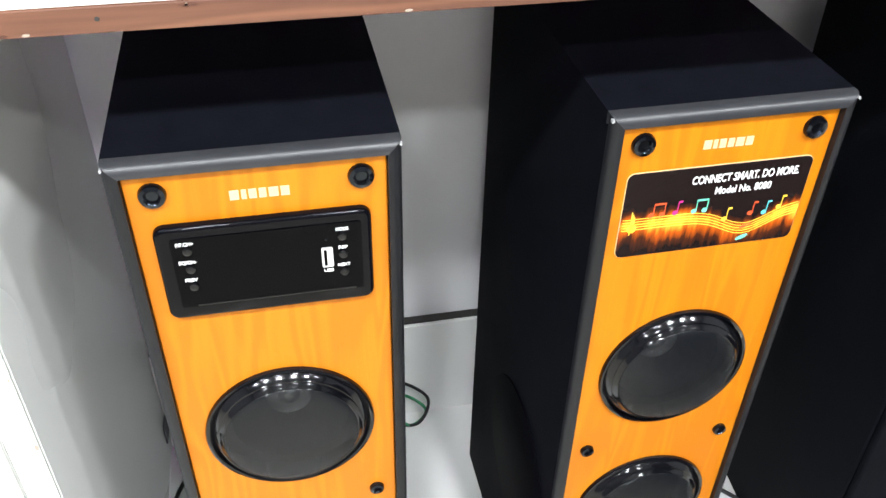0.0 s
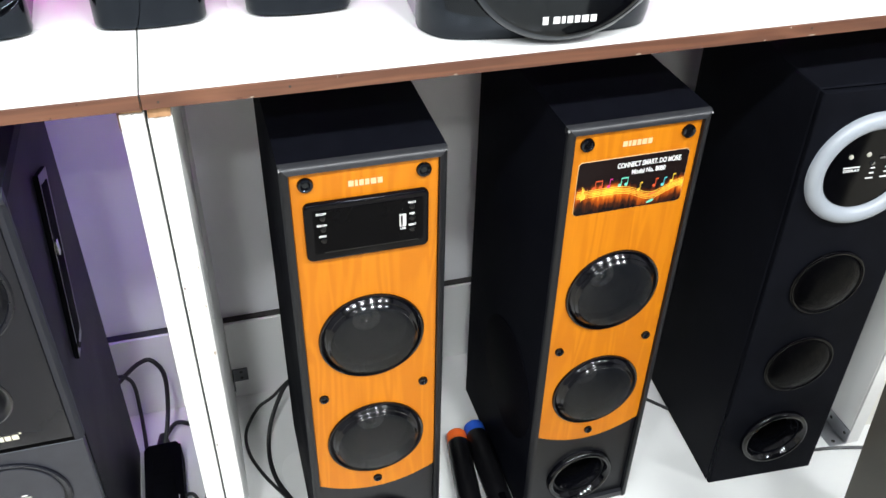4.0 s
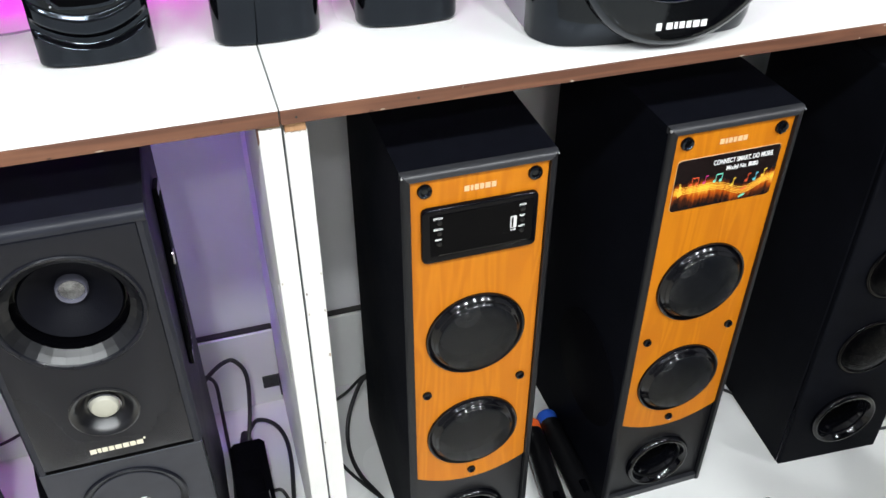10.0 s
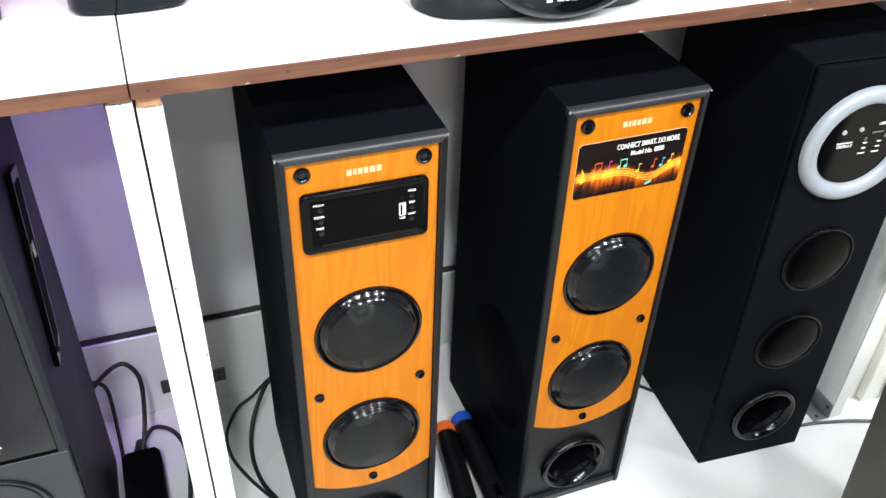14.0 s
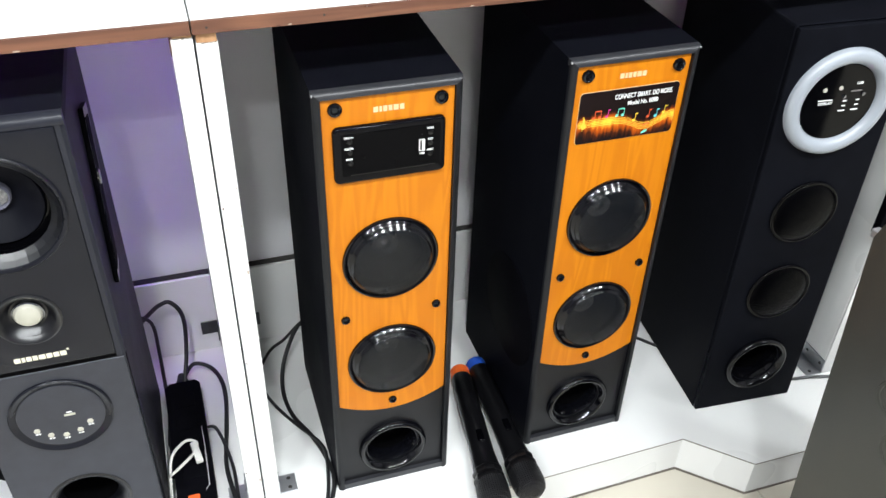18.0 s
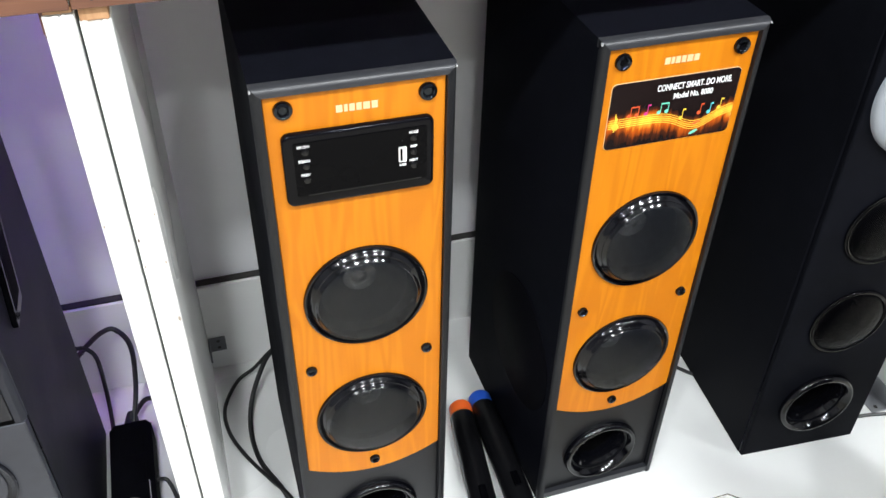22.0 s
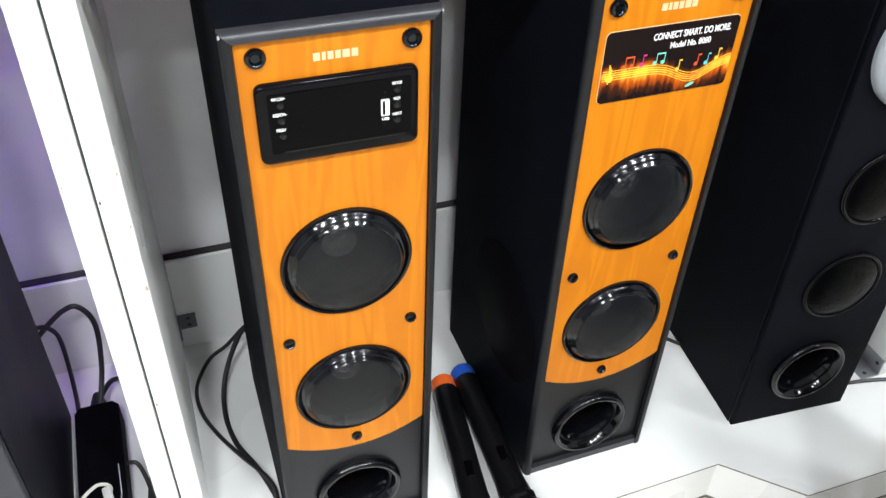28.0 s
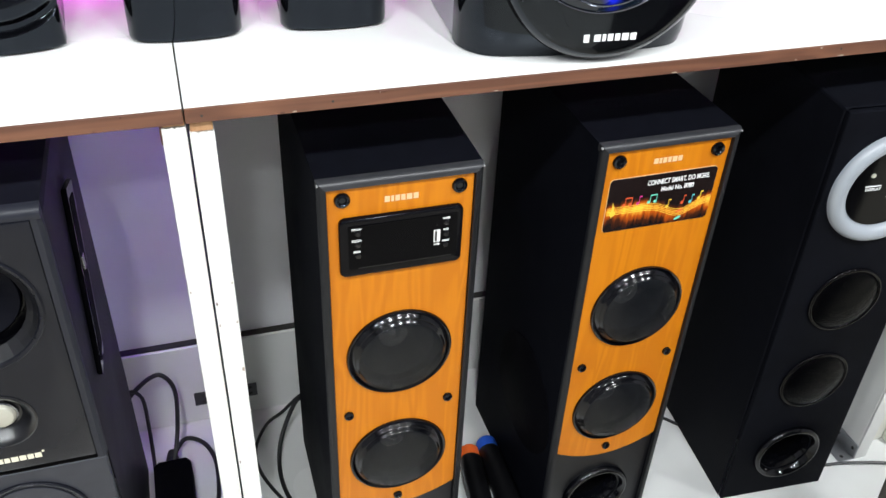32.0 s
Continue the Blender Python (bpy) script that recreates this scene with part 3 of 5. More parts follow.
# magenta light strips, and an added violet fill
MAGENTA = glow("magenta_led", (1.0, 0.012, 0.93), 19.0)
CHIP_LED = glow("led_chip", (1.0, 0.55, 1.0), 7.0)
HANG_MAGENTA = glow("hanging_magenta_led", (0.90, 0.006, 1.0), 70.0)
VIOLET_FILL = glow("violet_fill", (0.15, 0.07, 1.0), 34.0)
strip = thing("led_strip", pose(0, 0, 0), "magenta glowing light strip along the wall above the shelf", "light strip")
part("tape", box(-1.7, 1.6, WALL_Y - 0.0042, WALL_Y - 0.0012, 0.806, 0.8165), WHITE_LAM, strip)
part("glowing_tube", tube([(-1.7, WALL_Y - 0.009, 0.812), (-0.6, WALL_Y - 0.009, 0.8105), (0.2, WALL_Y - 0.009, 0.813), (1.6, WALL_Y - 0.009, 0.811)], 0.0042, 8, 24), MAGENTA, strip)
chip_mesh = None
for k in range(96):
    o = part("led_chip", box(-0.0022, 0.0022, -0.0012, 0.0, -0.0016, 0.0016), CHIP_LED, strip) if chip_mesh is None else new("led_chip", chip_mesh)
    chip_mesh = o.data
    o.parent = strip
    o.location = (-1.10 + 0.0185 * k, WALL_Y - 0.0132, 0.8118 + 0.0012 * math.sin(1.7 * k))
strip = thing("led_strip", pose(-0.992, WALL_Y - 0.008, 0.235), "magenta glowing light strip hanging down the wall", "light strip")
part("tape", box(-0.006, 0.006, 0.003, 0.006, 0.0, 0.53), WHITE_LAM, strip)
part("glowing_tube", tube([(0.042, -0.006, -0.012), (0.024, -0.004, -0.006), (0.006, -0.002, 0.015), (0, 0, 0.05), (0, 0, 0.2), (0, 0, 0.53)], 0.0045, 8), HANG_MAGENTA, strip)
# added hidden source: tints the left bay's wall and upright blue-violet
strip = thing("led_strip", pose(-0.450, WALL_Y - 0.008, 0.240), "added blue-violet fill light hidden behind the charcoal speaker", "light strip")
part("tape", box(-0.006, 0.006, 0.003, 0.006, 0.0, 0.455), WHITE_LAM, strip)
part("glowing_tube", tube([(0, 0, 0.0), (0.002, 0, 0.15), (-0.002, 0, 0.30), (0, 0, 0.455)], 0.0045, 8), VIOLET_FILL, strip)


# ---- wooden-fronted tower speakers ----
def driver(parent, cx, cz, y, r, name="driver"):
    """Gloss ring, perforated domed grille, and behind it the cone with its coaxial dome."""
    lip = [(r, 0.001), (r, -0.0018), (r * 0.990, -0.0030), (r * 0.968, -0.0036), (r * 0.948, -0.0030), (r * 0.936, -0.0012)]
    steps = [(r * 0.928, -0.0014), (r * 0.905, -0.0032), (r * 0.880, -0.0050), (r * 0.862, -0.0060), (r * 0.852, -0.0060), (r * 0.838, -0.0066), (r * 0.815, -0.0084), (r * 0.798, -0.0094), (r * 0.788, -0.0092)]
    ring = part(name, lathe(lip + steps + [(r * 0.780, 0.010)], cx, y, cz, 72), RING_BLACK, parent, "glossy black driver ring with a stepped inner bead", True)
    prof = [(r * 0.790 * math.sin(a), -0.0050 * math.cos(a) - 0.0088) for a in [math.pi / 2 * i / 12 for i in range(12, -1, -1)]]
    part("grille", lathe(prof, cx, y, cz), GRILLE, ring, "fine perforated dark grey grille", True)
    part("cone", lathe([(r * 0.90, 0.0095), (r * 0.70, 0.008), (r * 0.62, 0.012), (r * 0.32, 0.044), (r * 0.24, 0.045), (0.0, 0.045)], cx, y, cz, 40), CONE_BLACK, ring, "", True)
    part("tweeter_dome", lathe([(r * 0.30, 0.044), (r * 0.30, 0.030), (r * 0.275, 0.027), (r * 0.25, 0.032), (r * 0.17, 0.033), (r * 0.14, 0.028), (r * 0.07, 0.0255), (0, 0.025)], cx, y, cz, 32), TWEETER_SILVER, ring, "silver coaxial tweeter", True)
    return ring


def port(parent, cx, cz, y, r, material=None):
    bead = [(r * (0.905 + 0.095 * math.cos(a)), -0.0015 - 0.0070 * math.sin(a)) for a in [math.pi * k / 12 for k in range(10)]]
    ring = part("bass_port", lathe([(r, 0.001)] + bead + [(r * 0.775, 0.0005), (r * 0.715, 0.0070), (r * 0.665, 0.0125), (r * 0.645, 0.022)], cx, y, cz), material or RING_BLACK, parent, "flared glossy black bass port", True)
    part("port_tube", lathe([(r * 0.648, 0.020), (r * 0.64, 0.085), (0.0, 0.086)], cx, y, cz, 40), HOLE_BLACK, ring)
    return ring


def peg(parent, cx, cz, y, r):
    p = part("grille_peg", lathe([(r, 0.001), (r, -0.0015), (r * 0.9, -0.0032), (r * 0.62, -0.0038), (r * 0.5, -0.0030), (r * 0.42, -0.0014), (0.0, -0.0012)], cx, y, cz, 20), PIANO_BLACK, parent, "", True)
    return p


def wood_tower(m, label, sticker):
    T = thing("tower_speaker", m, label, "speaker", "wooden-fronted tower speakers")
    W, H, D = 0.0805, 0.6250, 0.262
    e, band = 0.0083, 0.0085
    zt = H - band
    for s in (-1, 1):
        part("side_panel", box(min(s * W, s * (W - e)), max(s * W, s * (W - e)), 0.0062, D, 0.0, zt - 0.0001), BLACK_VINYL, T)
        # rounded edge strip, mitred where it meets the strip across the top
        pts = [(s * W, 0.0061), (s * W, 0.0050), (s * (W - 0.0008), 0.0028), (s * (W - 0.0026), 0.0010), (s * (W - 0.0050), 0.0002), (s * (W - e), 0.0), (s * (W - e), 0.0061)]
        bm = prism(pts, 0.0, zt, "z")
        for v in bm.verts:
            if v.co.z > 0.1:
                v.co.z = zt + band * (abs(v.co.x) - (W - e)) / e - 0.0001
        part("side_trim", bm, BLACK_EDGE_SHADED, T, "rounded satin black side edge in a shaded tone", True)
    bm = prism([(0.0, zt), (0.0, zt + 0.0032), (0.0009, zt + 0.0058), (0.0028, zt + 0.0077), (0.0055, H), (0.0095, H), (0.0095, zt)], -W, W, "x")
    for v in bm.verts:
        if v.co.y < 0.007:
            v.co.x = math.copysign(W - e + e * (v.co.z - zt) / band, v.co.x)
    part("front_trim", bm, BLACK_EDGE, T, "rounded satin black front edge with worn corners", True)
    for s in (-1, 1):
        part("corner_scuff", prism([(s * (W - 0.0001), H - 0.0042), (s * (W - 0.0016), H - 0.0032), (s * (W - 0.0012), H - 0.0014), (s * (W - 0.0002), H - 0.0022)], 0.0008, 0.0040, "y"), SCUFF, T, "pale scuffed corner")
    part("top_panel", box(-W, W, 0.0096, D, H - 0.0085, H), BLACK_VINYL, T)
    part("bottom_panel", box(-W + e, W - e, 0.0015, D, 0.0, 0.010), BLACK_EDGE, T)
    part("back_panel", box(-W + e, W - e, D - 0.012, D, 0.010, zt - 0.0001), MATT_BLACK, T)
    yf = 0.0042
    a = W - e - 0.0003
    # veneered front with a bowed lower edge
    zs, zc = 0.1665, 0.1450
    arc = [(a * (1 - 2 * i / 20), zs - (zs - zc) * (1 - (1 - 2 * i / 20) ** 2)) for i in range(21)]
    pts = [(-a, zt - 0.0002), (a, zt - 0.0002)] + arc
    fp = part("front_panel", holed(pts, yf, yf + 0.010, [(0, 0.4005, 0.0524), (0, 0.2370, 0.0524)], 0.0008, 1), ORANGE_WOOD, T, "orange wood-veneer front with curved lower edge")
    part("lower_front", holed([(-a, 0.010), (a, 0.010), (a, zs + 0.004), (-a, zs + 0.004)], yf + 0.0035, yf + 0.012, [(0, 0.066, 0.036)]), LOWER_BLACK, T, "satin black lower front")
    for cz, nm in ((0.4005, "upper"), (0.2370, "lower")):
        driver(T, 0.0, cz, yf, 0.0580)
    port(T, 0.0, 0.066, yf + 0.0035, 0.0480)
    for sx in (-1, 1):
        peg(T, sx * 0.0570, 0.6028, yf, 0.0078)
        peg(T, sx * 0.0573, 0.3175, yf, 0.0056)
    peg(T, 0.0, 0.1625, yf, 0.0056)
    bars("mark_block", cut_blocks(0.0330, 6, 0.0013), 0.0, yf - 0.0002, 0.5944, 0.0062, LOGO_SILVER, T)
    if sticker:
        base = part("sticker", prism(rrect(0.0, 0.5490, 0.1270, 0.0660, 0.005), yf - 0.0006, yf + 0.0004, "y"), STICKER_RIM, T, "printed black and flame-orange sticker with music notes")
        part("print", prism(rrect(0.0, 0.5490, 0.1262, 0.0652, 0.0047), yf - 0.0010, yf - 0.0004, "y"), FLAME, base, "flame-coloured music print")
        yy = yf - 0.0011
        wave = lambda x: 0.5425 - 0.0135 * math.exp(-((x - 0.026) / 0.022) ** 2)
        for k in range(5):
            pth = [(-0.0618 + 0.1236 * i / 24, yy, wave(-0.0618 + 0.1236 * i / 24) + (k - 2) * 0.0021) for i in range(25)]
            part("stave_line", tube(pth, 0.00028, 4, 0), YELLOW_INK, base)
        note_list = [(-0.0550, 0.001, YELLOW_INK, 2), (-0.0430, 0.006, RED_INK, 1), (-0.0265, 0.006, PINK_INK, 0), (-0.0135, 0.006, TEAL_INK, 1), (0.0100, 0.004, YELLOW_INK, 0), (0.0280, 0.012, RED_INK, 0), (0.0380, 0.008, CYAN_INK, 0), (0.0480, 0.006, YELLOW_INK, 0), (0.0265, -0.0075, TEAL_INK, 3), (0.0270, 0.0020, RED_INK, 3)]
        for nx, dz, ink, kind in note_list:
            z = wave(nx) + dz
            bm = bmesh.new()
            if kind == 2:
                for q in range(3):
                    box(nx - 0.0004 + 0.0010 * (q - 1), nx + 0.0004 + 0.0010 * (q - 1), yy - 0.0002, yy, z - 0.009 + q * 0.002, z + 0.009 - q * 0.002, bm=bm)
                me = bpy.data.meshes.new("tmp")
                t = prism(disc(nx, z - 0.004, 0.0034, 16), yy - 0.0002, yy)
                t.to_mesh(me)
                t.free()
                bm.from_mesh(me)
            elif kind == 3:
                t = prism([(nx + 0.0040 * math.cos(q) + 0.0012 * math.sin(q), z + 0.0020 * math.sin(q) + 0.001 * math.cos(q)) for q in [i * math.pi / 8 for i in range(16)]], yy - 0.0002, yy)
                me = bpy.data.meshes.new("tmp")
                t.to_mesh(me)
                t.free()
                bm.from_mesh(me)
            else:
                for hx in ((0.0, 0.0075) if kind == 1 else (0.0,)):
                    box(nx + hx + 0.0012, nx + hx + 0.0018, yy - 0.0002, yy, z, z + 0.0088, bm=bm)
                    t = prism(disc(nx + hx, z, 0.0019, 12), yy - 0.0002, yy)
                    me = bpy.data.meshes.new("tmp")
                    t.to_mesh(me)
                    t.free()
                    bm.from_mesh(me)
                box(nx + 0.0012, nx + (0.0093 if kind == 1 else 0.0042), yy - 0.0002, yy, z + 0.0076, z + 0.0090, bm=bm)
            part("note", bm, ink, base)
        lettering("slogan", "CONNECT SMART. DO MORE.", 0.0085, 0.0180, yy - 0.0001, 0.5692, WHITE_PRINT, base, 0.0740, 0.0, 0.00013)
        lettering("model", "Model No. 8080", 0.0078, 0.0180, yy - 0.0001, 0.5598, WHITE_PRINT, base, 0.0390, 0.0, 0.00011)
    else:
        fr = part("display_panel", prism(rrect(0.0, 0.5488, 0.1230, 0.0672, 0.0065), yf - 0.0055, yf + 0.001, "y", 0.0028, 3), PANEL_BLACK, T, "glossy black media player panel", True)
        yp = yf - 0.0056
        part("screen", prism(rrect(0.001, 0.5502, 0.1080, 0.0500, 0.0018), yp - 0.0008, yp + 0.0005, "y"), SCREEN_BLACK, fr)
        part("screen_ledge", box(-0.044, 0.050, yp - 0.0011, yp, 0.5256, 0.5266), SATIN_BLACK, fr)
        ys = yp - 0.0009
        for i, w in enumerate(("P/P.CH+", "EQ/CH-", "PREV")):
            lettering("button_word", w, 0.0034, -0.0450, ys, 0.5706 - 0.0130 * i, WHITE_PRINT, fr, 0.0098 if i < 2 else 0.0072, 0, 0.00008)
            part("button", lathe([(0.0028, 0.0), (0.0026, -0.0012), (0.0018, -0.0016), (0.0, -0.0016)], -0.0440, ys, 0.5668 - 0.0130 * i, 16), SATIN_BLACK, fr, "", True)
        for i, w in enumerate(("MODE", "REP", "NEXT")):
            lettering("button_word", w, 0.0032, 0.0437, ys, 0.5700 - 0.0132 * i, WHITE_PRINT, fr, 0.0074 if i != 1 else 0.0054, 0, 0.00008)
            part("button", lathe([(0.0028, 0.0), (0.0026, -0.0012), (0.0018, -0.0016), (0.0, -0.0016)], 0.0437, ys, 0.5660 - 0.0132 * i, 16), SATIN_BLACK, fr, "", True)
        lettering("port_word", "USB", 0.0032, 0.0345, ys, 0.5405, WHITE_PRINT, fr, 0.0056, 0, 0.00008)
        usb = part("usb_socket", prism(rrect(0.0342, 0.5518, 0.0066, 0.0142, 0.0008), ys - 0.0010, ys + 0.0002), BRIGHT_STEEL, fr, "bright metal usb socket")
        part("usb_tongue", box(0.0346, 0.0369, ys - 0.0014, ys - 0.0006, 0.5458, 0.5578), WHITE_PRINT, usb)
        part("usb_slot", box(0.0322, 0.0340, ys - 0.0012, ys - 0.0006, 0.5460, 0.5576), HOLE_BLACK, usb)
        part("led_dot", lathe([(0.0008, 0), (0.0, -0.0004)], 0.0342, ys, 0.5645, 8), SATIN_BLACK, fr)
    if sticker:
        part("side_woofer", lathe([(0.0850, 0.002), (0.0850, -0.0012), (0.084, -0.0018), (0.0, -0.0018)], -W, 0.100, 0.190, 48, "x"), MATT_BLACK, T, "flat round woofer cover on the cabinet side", True)
    return T


def ink(name, c):
    return mat(name, c, 0.45, var=0.05)


YELLOW_INK, RED_INK, PINK_INK = ink("yellow_ink", (0.85, 0.55, 0.05)), ink("red_ink", (0.65, 0.08, 0.02)), ink("pink_ink", (0.55, 0.02, 0.20))
TEAL_INK, CYAN_INK = ink("teal_ink", (0.15, 0.60, 0.45)), ink("cyan_ink", (0.10, 0.50, 0.55))


def flame_mat():
    m = bpy.data.materials.new("flame_print")
    m.use_nodes = True
    nt = m.node_tree
    b = nt.nodes["Principled BSDF"]
    tc = nt.nodes.new("ShaderNodeTexCoord")
    sep = nt.nodes.new("ShaderNodeSeparateXYZ")
    nt.links.new(tc.outputs["Object"], sep.inputs[0])
    mp = nt.nodes.new("ShaderNodeMapping")
    mp.inputs["Scale"].default_value = (1, 1, 0.16)
    nt.links.new(tc.outputs["Object"], mp.inputs[0])
    n = nt.nodes.new("ShaderNodeTexNoise")
    n.inputs["Scale"].default_value, n.inputs["Detail"].default_value = 190, 4
    nt.links.new(mp.outputs[0], n.inputs["Vector"])
    n2 = nt.nodes.new("ShaderNodeTexNoise")
    n2.inputs["Scale"].default_value = 26
    nt.links.new(tc.outputs["Object"], n2.inputs["Vector"])

    def math_node(op, a, bb):
        x = nt.nodes.new("ShaderNodeMath")
        x.operation = op
        for i, v in enumerate((a, bb)):
            if isinstance(v, (int, float)):
                x.inputs[i].default_value = v
            else:
                nt.links.new(v, x.inputs[i])
        return x.outputs[0]
    q = math_node("DIVIDE", math_node("SUBTRACT", sep.outputs[0], 0.026), 0.022)
    dip = math_node("EXPONENT", math_node("MULTIPLY", math_node("MULTIPLY", q, q), -1.0), 0.0)
    d = math_node("SUBTRACT", sep.outputs[2], math_node("SUBTRACT", 0.5425, math_node("MULTIPLY", dip, 0.0135)))
    near = math_node("SUBTRACT", 1.05, math_node("MAXIMUM", math_node("DIVIDE", d, 0.0115), math_node("DIVIDE", d, -0.0240)))
    v = math_node("ADD", math_node("MULTIPLY", near, 0.74), math_node("MULTIPLY", math_node("SUBTRACT", n.outputs[0], 0.52), 0.95))
    v = math_node("ADD", v, math_node("MULTIPLY", math_node("SUBTRACT", n2.outputs[0], 0.5), 0.5))
    cr = nt.nodes.new("ShaderNodeValToRGB")
    el = cr.color_ramp.elements
    el[0].position, el[0].color = 0.10, (0.010, 0.006, 0.006, 1)
    el[1].position, el[1].color = 0.92, (0.98, 0.52, 0.05, 1)
    x = el.new(0.32)
    x.color = (0.055, 0.014, 0.006, 1)
    x = el.new(0.56)
    x.color = (0.42, 0.075, 0.006, 1)
    nt.links.new(v, cr.inputs[0])
    nt.links.new(cr.outputs[0], b.inputs["Base Color"])
    b.inputs["Roughness"].default_value = 0.25
    b.inputs["Specular IOR Level"].default_value = 0.2
    return m


FLAME = flame_mat()
wood_tower(pose(-0.0172, 0.4110, PL, 0, 0, 0), "black tower speaker with orange wood front and media panel", False)
wood_tower(pose(0.2675, 0.4150, PL, 0, 0, 0.6), "black tower speaker with orange wood front and flame sticker", True)


# ---- charcoal tower speakers ----
def charcoal_tower(m, label, controls):
    T = thing("tower_speaker", m, label, "speaker", "charcoal tower speakers")
    W, H, D = 0.0848, 0.6345, 0.262
    bz = H - 0.0115
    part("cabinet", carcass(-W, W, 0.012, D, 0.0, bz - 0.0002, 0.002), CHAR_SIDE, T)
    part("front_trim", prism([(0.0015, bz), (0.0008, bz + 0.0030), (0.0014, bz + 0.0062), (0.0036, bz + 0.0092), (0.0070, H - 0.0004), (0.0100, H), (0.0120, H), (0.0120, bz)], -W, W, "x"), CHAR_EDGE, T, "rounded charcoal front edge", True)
    part("top_panel", box(-W, W, 0.0121, D, bz, H), CHAR_TOP_SHADED, T)
    yl = 0.006
    for s in (-1, 1):
        pts = [(s * W, 0.0124), (s * W, 0.0080), (s * (W - 0.0012), 0.0048), (s * (W - 0.0040), 0.0026), (s * (W - 0.0092), 0.0022), (s * (W - 0.0092), 0.0124)]
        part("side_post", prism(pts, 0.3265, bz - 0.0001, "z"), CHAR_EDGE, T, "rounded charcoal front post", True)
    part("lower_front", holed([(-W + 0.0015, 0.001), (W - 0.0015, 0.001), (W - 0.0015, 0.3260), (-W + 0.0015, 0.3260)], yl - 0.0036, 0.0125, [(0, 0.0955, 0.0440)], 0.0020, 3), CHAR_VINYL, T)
    yl -= 0.0036
    zb, a = 0.3340, W - 0.0095
    part("upper_front", holed([(-a, zb), (a, zb), (a, bz - 0.0004), (-a, bz - 0.0004)], 0.0, 0.0125, [(0, 0.5345, 0.0628), (0, 0.4030, 0.0296)], 0.0014, 2), CHAR_GLOSS, T, "raised glossy charcoal upper front", True)
    # black strip stands in for the shade under the upper front's lip
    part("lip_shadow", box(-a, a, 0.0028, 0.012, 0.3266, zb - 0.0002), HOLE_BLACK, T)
    # woofer in a deep facetted flare
    cz, R = 0.5345, 0.0680
    rim = part("woofer", lathe([(R, 0.0005), (R, -0.0010), (R * 0.975, -0.0022), (R * 0.935, -0.0014), (R * 0.915, 0.0004)], 0, 0.0, cz, 72), CHAR_GLOSS, T, "glossy charcoal woofer rim", True)
    part("flare", lathe([(R * 0.918, 0.0002), (R * 0.850, 0.0058), (R * 0.765, 0.0112)], 0, 0.0, cz, 30), FLARE_CHROME, rim, "facetted smoked gloss flare")
    part("surround", lathe([(R * 0.768, 0.0110), (R * 0.750, 0.0190), (R * 0.730, 0.0250), (R * 0.705, 0.0250), (R * 0.690, 0.0225)], 0, 0.0, cz, 56), GLOSS_BLACK, rim, "black rubber surround", True)
    part("cone", lathe([(R * 0.695, 0.0240), (R * 0.670, 0.0215), (R * 0.60, 0.0240), (R * 0.40, 0.0345), (R * 0.21, 0.0430), (R * 0.14, 0.0440), (0, 0.0440)], 0, 0.0, cz, 48), CONE_GREY, rim, "charcoal woofer cone", True)
    cap = part("dust_cap", lathe([(R * 0.225, 0.0430), (R * 0.225, 0.0360), (R * 0.205, 0.0338), (R * 0.180, 0.0348), (R * 0.172, 0.0383)], 0, 0.0, cz, 32), GLASS_RIM, rim, "clear glossy dust cap ring", True)
    part("sparkle_disc", lathe([(R * 0.174, 0.0380), (R * 0.10, 0.0360), (0.0, 0.0352)], 0, 0.0, cz, 28), SILVER, cap, "sparkling silver dust cap", True)
    for k in range(16):
        an = 2 * math.pi * (k + 0.5) / 16
        part("rim_rivet", lathe([(0.0012, 0.0), (0.0009, -0.0007), (0, -0.0009)], R * 0.945 * math.cos(an), -0.0012, cz + R * 0.945 * math.sin(an), 8), PIANO_BLACK, rim)
    cz = 0.4030
    tw = part("tweeter", lathe([(0.0340, 0.0005), (0.0340, -0.0008), (0.0322, -0.0018), (0.0292, -0.0004), (0.0262, 0.0030), (0.0215, 0.0102), (0.0190, 0.0118), (0.0, 0.0120)], 0, 0.0, cz, 48), FLARE_CHROME, T, "glossy black tweeter horn", True)
    part("tweeter_dome", lathe([(0.0150, 0.0118), (0.0147, 0.0078), (0.0124, 0.0046), (0.0070, 0.0028), (0.0, 0.0024)], 0, 0.0, cz, 32), PEARL, tw, "pearly white tweeter dome", True)
    part("dome_ring", lathe([(0.0168, 0.0118), (0.0166, 0.0084), (0.0152, 0.0078), (0.0148, 0.0090)], 0, 0.0, cz, 32), DARK_CHROME, tw, "", True)
    bars("mark_block", cut_blocks(0.0530, 8, 0.0012), 0.0, -0.0004, 0.3462, 0.0062, GOLD, T)
    bars("registered_mark", [(0.0276, 0.0022)], 0.0, -0.0004, 0.3530, 0.0022, GOLD, T)
    if controls:
        cz = 0.2535
        disc_ob = part("control_disc", lathe([(0.0565, 0.001), (0.0565, -0.0020), (0.0550, -0.0034), (0.0535, -0.0030), (0.0510, -0.0012), (0.0485, -0.0004), (0.0, -0.0004)], 0, yl, cz, 72), CHAR_GLOSS, T, "round glossy control disc", True)
        part("disc_plate", lathe([(0.0478, 0.0), (0.0474, -0.0014), (0.0, -0.0016)], 0, yl, cz, 64), CHAR_VINYL, disc_ob, "satin charcoal control plate")
        yb = yl - 0.0017
